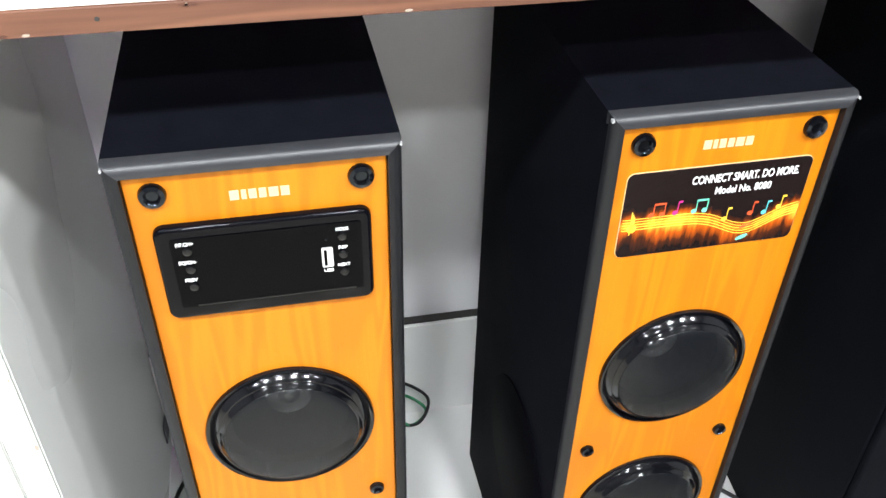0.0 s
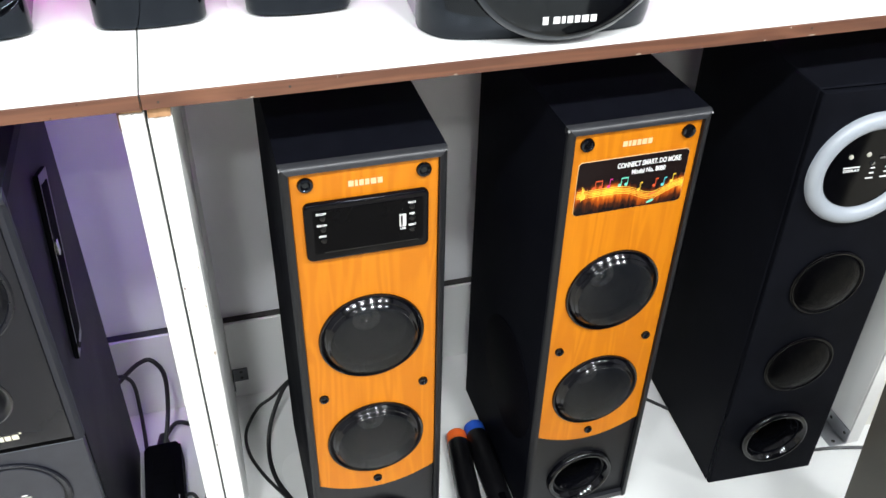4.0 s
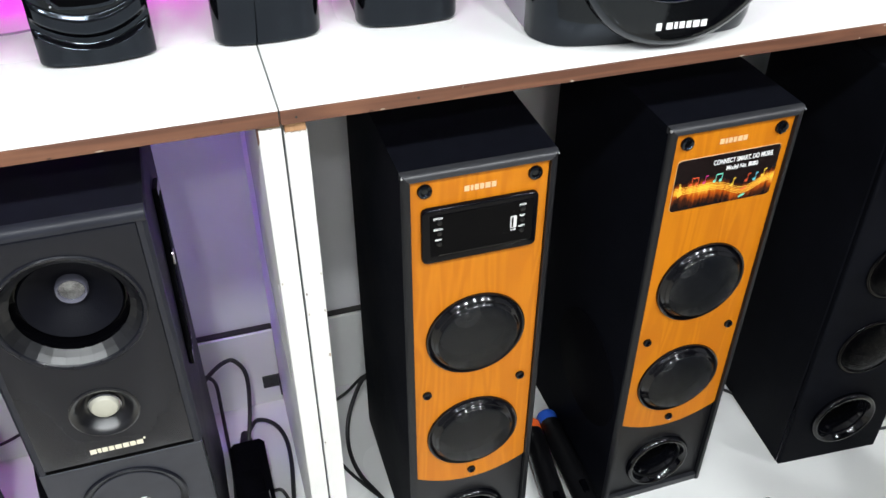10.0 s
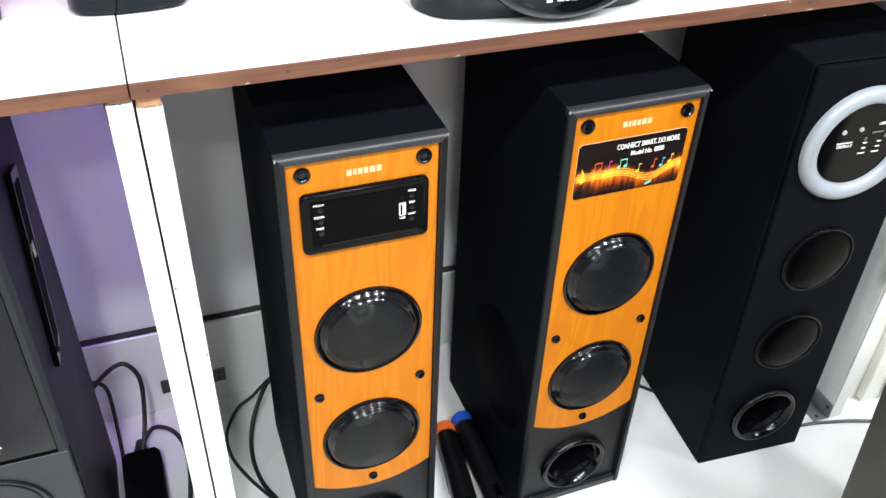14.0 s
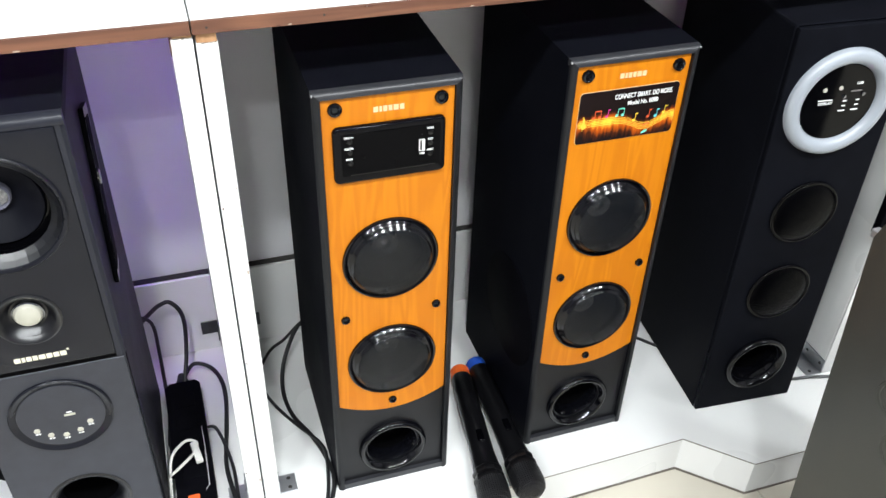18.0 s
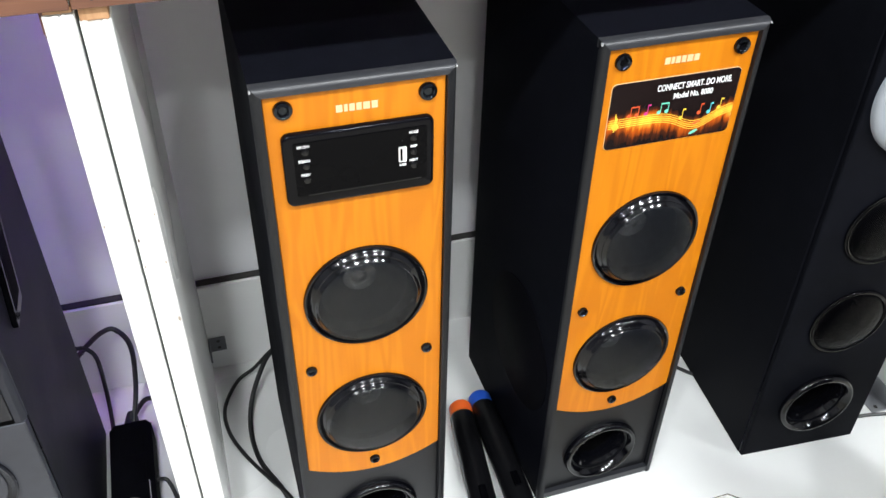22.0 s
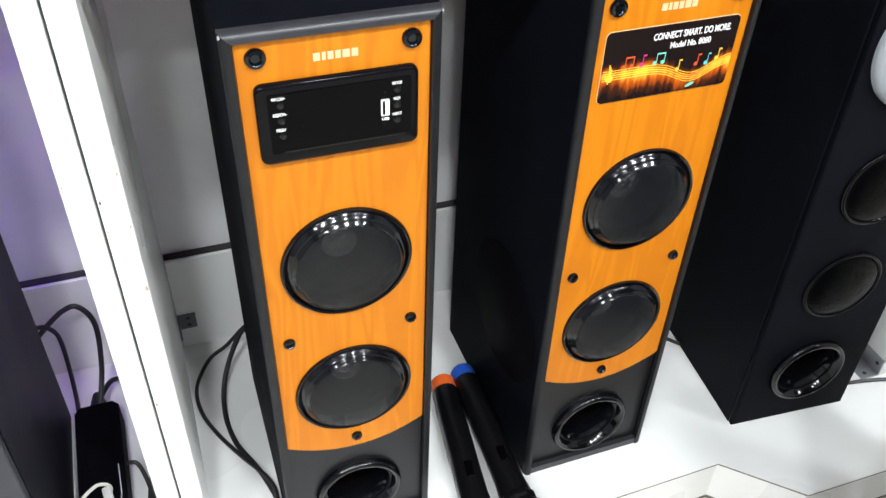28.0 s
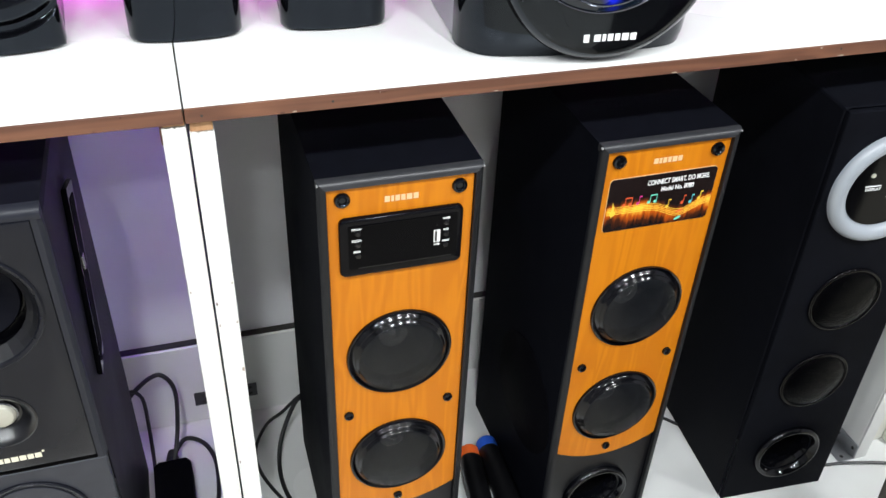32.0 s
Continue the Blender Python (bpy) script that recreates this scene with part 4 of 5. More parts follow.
        for k in range(5):
            a = radians(218 + 26 * k)
            bx, bz = -0.0010 + 0.0370 * math.cos(a), cz + 0.0065 + 0.0375 * math.sin(a)
            part("button", prism(disc(bx, bz, 0.0038, 6), yb - 0.0012, yb + 0.0004, "y", 0.0005, 1), PEARL, disc_ob, "pale hexagonal push button")
            bars("button_mark", [(-0.0030, 0.0028), (0.0004, 0.0026)], bx, yb - 0.0001, bz - 0.0062, 0.0013, WHITE_PRINT, disc_ob)
        part("usb_socket", box(0.0030, 0.0150, yb - 0.0008, yb + 0.0002, cz - 0.0010, cz + 0.0018), PEARL, disc_ob)
        bars("usb_mark", [(-0.0030, 0.0060)], 0.0090, yb - 0.0001, cz + 0.0036, 0.0016, WHITE_PRINT, disc_ob)
    # flared port
    cz = 0.0955
    p = part("bass_port", lathe([(0.0500, 0.0005), (0.0495, -0.0008), (0.0470, -0.0014), (0.0400, 0.0030), (0.0355, 0.0100), (0.0335, 0.0220)], 0, yl, cz, 64), FLARE_CHROME, T, "flared smoked bass port", True)
    part("port_tube", lathe([(0.0336, 0.0210), (0.0330, 0.0900), (0.0, 0.0910)], 0, yl, cz, 40), HOLE_BLACK, p)
    # side woofer covers bulging from the cabinet sides
    for s, cy, czz, r in ([(-1, 0.125, 0.205, 0.120)] if controls else [(1, 0.125, 0.205, 0.120)]):
        part("side_woofer", lathe([(r, 0.0), (r, s * 0.006), (r * 0.97, s * 0.013), (r * 0.90, s * 0.0165), (r * 0.7, s * 0.0175), (0.0, s * 0.018)], s * W, cy, czz, 48, "x"), MATT_BLACK, T, "round black woofer cover on the cabinet side", True)
    if controls:
        g = part("side_grille", prism([(0.062, 0.385), (0.105, 0.385), (0.170, 0.560), (0.125, 0.575)], W, W + 0.006, "x", 0.0018, 2), GLOSS_BLACK, T, "glossy black side grille frame")
        part("grille_cloth", prism([(0.072, 0.396), (0.102, 0.396), (0.157, 0.552), (0.128, 0.562)], W + 0.0055, W + 0.0066, "x"), MATT_BLACK, g)
        part("catch", box(W + 0.0060, W + 0.0085, 0.106, 0.114, 0.490, 0.506, 0.0006, 1), CHROME, g)
    return T


charcoal_tower(pose(-0.4120, 0.4145, PL, 0, 0, 0), "charcoal tower speaker with round control disc and gold lettering", True)
charcoal_tower(pose(-0.7117, 0.4035, PL, 0, 0, 1.5), "charcoal tower speaker with plain lower front", False)


# ---- black tower with a pale ring ----
def ring_tower(m):
    T = thing("tower_speaker", m, "matt black tower speaker with a pale frosted light ring", "speaker")
    W, H, D = 0.0825, 0.6400, 0.262
    part("cabinet", carcass(-W, W, 0.006, D, 0.0, H, 0.0035), SLATE_BLACK, T)
    part("front_panel", holed([(-W + 0.0015, 0.002), (W - 0.0015, 0.002), (W - 0.0015, H - 0.002), (-W + 0.0015, H - 0.002)], 0.0, 0.0065, [(0, 0.0900, 0.0380)], 0.002, 2), SLATE_BLACK, T)
    cz, cx = 0.5375, -0.0022
    ring = part("light_ring", lathe([(0.0715, 0.001), (0.0715, -0.003), (0.0700, -0.0070), (0.0665, -0.0100), (0.0615, -0.0112), (0.0565, -0.0100), (0.0530, -0.0065), (0.0512, -0.0025), (0.0508, 0.0)], cx, 0, cz, 80), GREY_RING, T, "pale frosted light ring", True)
    part("control_plate", lathe([(0.0510, -0.001), (0.0500, -0.0025), (0.0, -0.0030)], cx, 0, cz, 64), GLOSS_BLACK, ring, "glossy black control plate", True)
    yb = -0.0031
    for bx, bz in ((-0.0265, 0.0190), (-0.0050, 0.0200), (0.0030, 0.0080), (0.0290, 0.0090)):
        part("button", lathe([(0.0030, 0.0), (0.0026, -0.0012), (0, -0.0014)], bx, yb, cz + bz, 12), PEARL if bz > 0.015 else DARK_CHROME, ring)
    part("usb_socket", box(0.0100, 0.0250, yb - 0.0008, yb + 0.0004, cz + 0.0135, cz + 0.0160), DARK_CHROME, ring)
    lettering("port_word", "USB", 0.0050, 0.0200, yb - 0.0002, cz + 0.0230, WHITE_PRINT, ring, 0.0085, 0, 0.0001)
    lettering("display_word", "DISPLAY", 0.0050, -0.0210, yb - 0.0002, cz - 0.0010, WHITE_PRINT, ring, 0.0200, 0, 0.0001)
    bars("label_bar", [(-0.0110, 0.0200)], -0.0210, yb - 0.0002, cz + 0.0042, 0.0013, WHITE_PRINT, ring)
    for i in range(3):
        for k, bx in enumerate((0.0060, 0.0240)):
            bars("label_bar", [(-0.0030 - 0.003 * (i == 2), 0.0050 + 0.004 * (i == 2))], bx, yb - 0.0002, cz + 0.001 - 0.0066 * i, 0.0016, WHITE_PRINT, ring)
    for z in (0.3720, 0.2325):
        r = 0.0490
        bead = [(r * (0.945 + 0.055 * math.cos(a)), -0.0006 - 0.0030 * math.sin(a)) for a in [math.pi * k / 10 for k in range(11)]]
        d = part("driver", lathe([(r, 0.001)] + bead, 0, 0, z, 56), GLOSS_BLACK, T, "glossy black driver ring", True)
        prof = [(r * 0.91 * math.sin(a), -0.0075 * math.cos(a) - 0.0006) for a in [math.pi / 2 * i / 8 for i in range(8, -1, -1)]]
        part("grille", lathe(prof, 0, 0, z), DARK_GRILLE, d, "fine perforated black grille", True)
        part("cone", lathe([(r * 0.9, 0.0), (r * 0.5, 0.0015), (0, 0.0018)], 0, 0, z, 32), CONE_BLACK, d)
    port(T, 0.0, 0.0900, 0.0, 0.0500)
    return T


ring_tower(pose(0.5545, 0.3955, PL, 0, -0.8, -4.5))

# ---- tower with lime rings ----
X = thing("tower_speaker", pose(-1.0180, 0.4200, PL, 0, 0, 1.0), "black tower speaker with lime-green driver rings", "speaker")
part("cabinet", carcass(-0.0900, 0.0900, 0.006, 0.262, 0.0, 0.640, 0.003), MATT_BLACK, X)
part("front_panel", holed([(-0.0885, 0.002), (0.0885, 0.002), (0.0885, 0.637), (-0.0885, 0.637)], 0.0, 0.0062, [(0.028, z, 0.0435) for z in (0.5050, 0.3380, 0.2230, 0.1080)], 0.0015, 1), CHAR_VINYL, X)
for z in (0.5050, 0.3380, 0.2230, 0.1080):
    d = part("driver", lathe([(0.0500, 0.001), (0.0500, -0.004), (0.0470, -0.0048), (0.0450, -0.0040), (0.0440, 0.002)], 0.028, 0, z, 56), SATIN_BLACK, X, "", True)
    part("lime_ring", lathe([(0.0520, 0.0005), (0.0520, -0.0022), (0.0502, -0.0030), (0.0501, 0.0)], 0.028, 0, z, 56), LIME, d, "bright lime-green ring", True)
    part("cone", lathe([(0.0440, -0.0015), (0.0400, -0.0030), (0.0170, 0.0090), (0.0160, 0.0060), (0.0, 0.0020)], 0.028, 0, z, 40), CONE_BLACK, d, "", True)

# ---- large grey speaker on the shop floor ----
G = thing("floor_speaker", pose(0.4340, 0.1370, 0.0, -2.6, -2.1, 0), "large olive-grey floor speaker with a curved sloping top", "speaker")
side = [(0.0, 0.0), (0.0, 0.602), (-0.008, 0.622), (-0.0315, 0.656), (-0.0715, 0.699), (-0.120, 0.735), (-0.171, 0.760), (-0.230, 0.774), (-0.340, 0.778), (-0.340, 0.0)]
shell = [(0.0, 0.002), (0.0, 0.598)] + [(y, z + 0.004) for y, z in side[2:9]] + [(-0.338, 0.002)]
part("cabinet", prism(shell, 0.0075, 0.290, "x", 0.012, 3), OLIVE_GREY, G, "", True)
part("side_panel", prism([(y - 0.001, max(0.004, z - 0.004)) for y, z in side], 0.0, 0.0074, "x", 0.0015, 2), OLIVE_GREY, G, "", True)
part("rear_catch", box(0.0005, 0.010, -0.006, 0.004, 0.596, 0.606, 0.001, 1), STEEL, G)
for bz, by in ((0.450, -0.088), (0.395, -0.112)):
    part("embossed_oval", lathe([(0.0230, 0.0002), (0.0220, -0.0006), (0.0185, -0.0006), (0.0175, 0.0002)], 0.0, by, bz, 32, "x"), OLIVE_EMBOSS, G, "faint embossed mark", True)

# ---- black speaker beyond the upright ----
K = thing("tower_speaker", pose(0.8500, 0.4250, PL), "cream white tower speaker with a stepped front", "speaker")
part("cabinet", box(-0.085, 0.085, 0.012, 0.25, 0.0, 0.640, 0.003, 2), CREAM, K)
part("front_panel", box(-0.062, 0.085, -0.002, 0.0122, 0.004, 0.636, 0.003, 2), CREAM, K)
part("centre_panel", box(-0.030, 0.060, -0.010, -0.0018, 0.010, 0.630, 0.003, 2), CREAM, K)
C = thing("edge_cover", pose(0.7230, 0.4010, 0.3700), "black cover strip with a rounded grey top on the end upright", "cover")
part("strip", box(-0.0205, 0.0195, 0.0, 0.0125, 0.0, 0.2515, 0.0015, 2), MATT_BLACK, C)
part("seam", box(-0.0085, -0.0045, -0.0006, 0.0004, 0.002, 0.2500), DARK_STEEL, C, "thin grey seam line")
part("top_cap", prism([(-0.022, 0.2520), (0.048, 0.2520), (0.056, 0.268), (0.054, 0.296), (0.040, 0.312), (-0.010, 0.312), (-0.022, 0.298)], -0.002, 0.050, "y", 0.008, 3), CAP_GREY, C, "rounded grey top cap", True)


# ---- on the shelf ----
def moulded(W, H, steps, drop, bow, edge, y_back, nx=40, nz=90, x0=0.0):
    """A moulded front: its relief follows smile-shaped creases. steps: (height, relief) pairs, positive relief stands proud."""
    bm = bmesh.new()
    hs, rs = zip(*steps)
    soft = lambda h: sum(float(np.interp(h + 0.0006 * k, hs, rs)) for k in range(-2, 3)) / 5
    fine = [st[0] for st in steps if 0.002 < st[0] < H - 0.002]
    levels = sorted({round(H * j / nz, 5) for j in range(nz + 1)} | {round(f + d, 5) for f in fine for d in (-0.0018, -0.0012, -0.0006, 0.0, 0.0006, 0.0012, 0.0018) if 0 < f + d < H})
    rows = []
    for h in levels:
        row = []
        dip = drop * min(1.0, h / (2 * drop + 1e-6), (H - h) / (2 * drop + 1e-6))
        relief = soft(h)
        for i in range(nx + 1):
            u = 2 * i / nx - 1
            u = math.copysign(1 - (1 - abs(u)) ** 1.35, u)
            z = h - dip * (1 - u * u)
            rim = 0.004 * max(0.0, 1 - h / 0.004) ** 2
            y = bow * u * u + edge * abs(u) ** 12 - relief * (1 - abs(u) ** 10) + rim
            row.append(bm.verts.new((x0 + W * u, y, 0.001 + z)))
        rows.append(row)
    for a, b in zip(rows, rows[1:]):
        for i in range(nx):
            bm.faces.new((a[i], a[i + 1], b[i + 1], b[i]))
    # close the back
    ring = rows[0][:] + [r[-1] for r in rows[1:]] + rows[-1][-2::-1] + [r[0] for r in rows[-2:0:-1]]
    back = [bm.verts.new((v.co.x, y_back, v.co.z)) for v in ring]
    n = len(ring)
    for k in range(n):
        bm.faces.new((ring[k], ring[(k + 1) % n], back[(k + 1) % n], back[k]))
    bm.faces.new(back)
    return bm


def satellite(m, label, slotted):
    T = thing("satellite_speaker", m, label, "speaker", "small satellite speakers")
    W, H, D = 0.051, 0.235, 0.110
    part("cabinet", prism([(-W * 0.985, 0.030), (W * 0.985, 0.030), (W * 0.92, D), (-W * 0.92, D)], 0.0, H, "z", 0.003, 2), SATIN_BLACK, T)
    if slotted:
        steps = [(0, 0.0), (0.0340, 0.0015), (0.0375, -0.0050), (0.0440, -0.0050), (0.0500, 0.0030), (0.0620, 0.0030), (0.0660, 0.0), (0.0900, 0.0), (0.0945, 0.0050), (0.1040, 0.0055), (0.1090, 0.0005), (0.235, 0.0020)]
        f = part("front_shell", moulded(W, H, steps, 0.018, 0.008, 0.006, 0.032), PIANO_BLACK, T, "bowed glossy black front", True)
        slot = [(-0.0272, 0.0755), (-0.0262, 0.0660), (-0.0205, 0.0605), (-0.0090, 0.0590), (0.0090, 0.0590), (0.0205, 0.0605), (0.0262, 0.0660), (0.0272, 0.0755), (0.0228, 0.0785), (0.0090, 0.0765), (-0.0090, 0.0765), (-0.0228, 0.0785)]
        rim = [(x * 1.16, 0.0685 + (z - 0.0685) * 1.42) for x, z in slot]
        part("slot_rim", prism(rim, -0.0030, 0.006, "y", 0.0020, 3), PIANO_BLACK, f, "", True)
        part("slot_port", prism(slot, -0.0034, 0.006), HOLE_BLACK, f, "dark slot port")
        for sx in (-1, 1):
            part("slot_stud", lathe([(0.0016, 0.0), (0.0010, -0.0012), (0.0, -0.0014)], sx * 0.0275, -0.0034, 0.0620, 10), CHROME, f)
    else:
        steps = [(0, 0.0), (0.0670, 0.0020), (0.0705, -0.0030), (0.0740, -0.0030), (0.0785, 0.0040), (0.0860, 0.0045), (0.0915, 0.0), (0.235, 0.0030)]
        f = part("front_shell", moulded(W, H, steps, 0.012, 0.006, 0.014, 0.032), PIANO_BLACK, T, "bowed glossy black front", True)
    d = part("driver", lathe([(0.041, 0.006), (0.041, -0.006), (0.038, -0.010), (0.034, -0.009), (0.031, -0.002)], 0, 0.0, 0.170, 48), PIANO_BLACK, T, "glossy driver ring", True)
    part("cone", lathe([(0.0315, -0.0045), (0.024, -0.0070), (0.010, -0.0045), (0.0, -0.0060)], 0, 0.0, 0.170, 32), CONE_BLACK, d, "", True)
    return T


for x, s, yw in ((-0.9150, True, 1), (-0.5040, True, 1.5), (-0.3440, True, 0.8), (-0.1880, False, 0), (-0.0490, False, -1.5)):
    satellite(pose(x, 0.5390, SH1, 0, 0, yw), "glossy black satellite speaker with a slot port" if s else "glossy black satellite speaker with moulded ridges", s)

# subwoofer with the coloured light smile
S = thing("subwoofer", pose(-0.7160, 0.4410, SH1, 0, 0, 1.0), "glossy black subwoofer with a multicoloured light arc", "subwoofer")
part("cabinet", box(-0.1005, 0.1005, 0.034, 0.270, 0.0, 0.300, 0.003, 2), GREY_SIDE, S)
steps = [(0, 0.0), (0.050, 0.002), (0.060, 0.006), (0.066, 0.004), (0.070, -0.003), (0.100, -0.003), (0.104, 0.004), (0.112, 0.004), (0.125, -0.002), (0.300, 0.0)]
part("front_shell", moulded(0.104, 0.300, steps, 0.046, 0.014, 0.010, 0.036, 48, 96), PIANO_BLACK, S, "bowed glossy black front", True)
lower = lambda x: 0.086 - 0.046 * (1 - (x / 0.104) ** 2)


ARC_RAMP = [(0.0, (0.60, 0.45, 0.20)), (0.06, (1.1, 1.0, 0.80)), (0.13, (0.85, 0.82, 0.95)), (0.19, (0.16, 0.20, 0.95)), (0.30, (0.16, 0.12, 0.95)), (0.36, (0.80, 0.06, 0.42)), (0.50, (0.85, 0.05, 0.30)), (0.55, (0.42, 0.12, 0.75)), (0.61, (0.12, 0.20, 1.0)), (0.68, (0.55, 0.40, 0.95)), (0.74, (1.1, 0.80, 1.05)), (0.85, (1.1, 0.78, 0.90)), (0.90, (0.95, 0.05, 0.07)), (1.0, (0.60, 0.0, 0.01))]
ARC_SPOTS = [(0.187 * (f - 0.5), lower(0.187 * (f - 0.5)), 0.008, 0.007, c) for f, c in ((0.26, (0.45, 0.75, 0.9)), (0.44, (0.7, 0.9, 0.9)), (0.62, (0.30, 0.75, 0.8)), (0.95, (0.6, 0.30, 0.05)), (0.80, (0.5, 0.6, 0.5)))]


def arc_window():
    bm = bmesh.new()
    rows = []
    for i in range(49):
        x = 0.0935 * (i / 24 - 1)
        u = x / 0.104
        th = 0.0118 - 0.0040 * (abs(x) / 0.09) ** 2
        lean = 0.004 * math.copysign(abs(u) ** 6, x)
        y = 0.014 * u * u + 0.010 * abs(u) ** 12 + 0.0005
        rows.append([bm.verts.new((x + lean * k, y - 0.0008 * (1 - k * k), lower(x) + k * th)) for k in (-1, -0.5, 0, 0.5, 1)] + [bm.verts.new((x, y + 0.012, lower(x) + k * th)) for k in (1, -1)])
    for a, b in zip(rows, rows[1:]):
        for k in range(7):
            bm.faces.new((a[k], a[(k + 1) % 7], b[(k + 1) % 7], b[k]))
    bm.faces.new(rows[0])
    bm.faces.new(rows[-1][::-1])
    return bm


part("light_arc", arc_window(), spots_mat("arc_glow", (0.05, 0.05, 0.06), 0.15, 0.5, ARC_SPOTS, ARC_RAMP, -0.0935, 0.0935), S, "multicoloured glowing light arc", True)
w = part("woofer", lathe([(0.078, 0.010), (0.078, -0.006), (0.074, -0.011), (0.067, -0.008), (0.061, -0.001)], 0, 0.0, 0.196, 64), GLOSS_BLACK, S, "glossy woofer ring", True)
part("cone", lathe([(0.062, -0.001), (0.055, -0.006), (0.026, -0.001), (0.0, -0.004)], 0, 0.0, 0.196, 40), CONE_BLACK, w, "", True)

# large subwoofer with the blue-lit ring
S = thing("subwoofer", pose(0.0500, 0.4470, SH1, 0, 0, -4.0), "large glossy black subwoofer with a blue-lit round window", "subwoofer")
part("cabinet", box(0.0, 0.226, 0.050, 0.300, 0.0, 0.330, 0.004, 2), GREY_SIDE, S, "grey satin cabinet")
part("side_slot", box(-0.0022, 0.001, 0.062, 0.074, 0.055, 0.300, 0.0008, 1), HOLE_BLACK, S)
steps = [(0, 0.006), (0.030, 0.012), (0.330, 0.012)]
part("front_shell", moulded(0.1135, 0.330, steps, 0.0, 0.012, 0.020, 0.0505, 40, 24, 0.113), PIANO_BLACK, S, "bulging glossy black front", True)
c, yw = (0.122, 0.102), -0.0100
rg = part("round_rim", lathe([(0.100, 0.030), (0.100, -0.004), (0.0975, -0.011), (0.092, -0.017), (0.084, -0.0205), (0.072, -0.0222), (0.0, -0.0222)], c[0], yw, c[1], 72), PIANO_BLACK, S, "large round glossy rim", True)
squeeze = lambda pts: [(0.122 + 0.90 * (x - 0.122), z) for x, z in pts]
brow = [(0.0275, 0.0660), (0.0480, 0.0770), (0.0715, 0.0850), (0.0980, 0.0862), (0.1250, 0.0850), (0.1500, 0.0885), (0.1740, 0.0960), (0.1930, 0.1075), (0.2070, 0.1220)]
part("upper_plate", prism(squeeze(brow) + [(0.199, 0.290), (0.038, 0.290), (0.032, 0.150)], yw - 0.0265, yw + 0.004, "y", 0.0030, 3), PIANO_BLACK, S, "glossy black upper plate", True)
belly = [(0.2130, 0.1200), (0.1910, 0.0920), (0.1680, 0.0710), (0.1430, 0.0580), (0.1200, 0.0535), (0.0990, 0.0540), (0.0760, 0.0600), (0.0555, 0.0700)]
BLUE_SPOTS = [(bx, bz, rx, rz, (0.004 * k, 0.016 * k, k)) for bx, bz, rx, rz, k in ((0.075, 0.082, 0.006, 0.0030, 0.8), (0.092, 0.0800, 0.010, 0.0055, 0.9), (0.112, 0.0770, 0.0060, 0.0060, 1.0), (0.120, 0.0680, 0.0055, 0.0080, 0.9), (0.131, 0.0815, 0.0050, 0.0030, 0.6), (0.145, 0.0835, 0.0060, 0.0035, 0.7), (0.157, 0.0865, 0.0050, 0.0030, 0.4))]
SMOKED_BLUE = spots_mat("smoked_blue_window", (0.002, 0.006, 0.014), 0.06, 0.5, BLUE_SPOTS)
lens = part("crescent_window", prism(squeeze(brow[1:] + belly), yw - 0.0240, yw - 0.0200, "y", 0.0012, 2), SMOKED_BLUE, rg, "smoked blue crescent window", True)
for k, sc in ((0, 1.0), (1, 0.80)):
    pth = [(x * sc + 0.125 * (1 - sc), yw - 0.0245, z + 0.006 * k) for x, z in squeeze(belly)]
    part("lens_ridge", tube(pth, 0.0011, 6, 6), DARK_CHROME, lens, "", True)
HOT = glow("hot_blue_led", (0.10, 0.45, 1.0), 2.0)
part("blue_led", lathe([(0.0013, 0.0), (0, -0.0008)], 0.0975, yw - 0.0241, 0.0790, 10), HOT, lens, "bright blue light")
wf = part("woofer", lathe([(0.075, 0.010), (0.075, -0.004), (0.070, -0.010), (0.062, -0.004)], 0.118, yw - 0.028, 0.205, 64), GLOSS_BLACK, S, "glossy woofer ring", True)
part("cone", lathe([(0.063, -0.003), (0.055, -0.008), (0.024, -0.001), (0.0, -0.006)], 0.118, yw - 0.028, 0.205, 40), CONE_BLACK, wf, "", True)
bars("mark_block", cut_blocks(0.040, 6, 0.0018), c[0] + 0.006, yw - 0.0224, 0.0262, 0.0064, WHITE_PRINT, S)
bars("maker_badge", [(0.0, 0.0052)], c[0] - 0.024, yw - 0.0224, 0.0258, 0.0072, WHITE_PRINT, S)

# further speaker at the back of the shelf
S = thing("satellite_speaker", pose(0.4700, 0.6100, SH1, 0, 0, -5), "dark satellite speaker at the back of the shelf", "speaker")
part("cabinet", box(-0.050, 0.050, 0.010, 0.110, 0.0, 0.200, 0.004, 2), SATIN_BLACK, S)
part("front_shell", box(-0.049, 0.049, 0.0, 0.0105, 0.002, 0.198, 0.004, 3), GLOSS_BLACK, S, "", True)


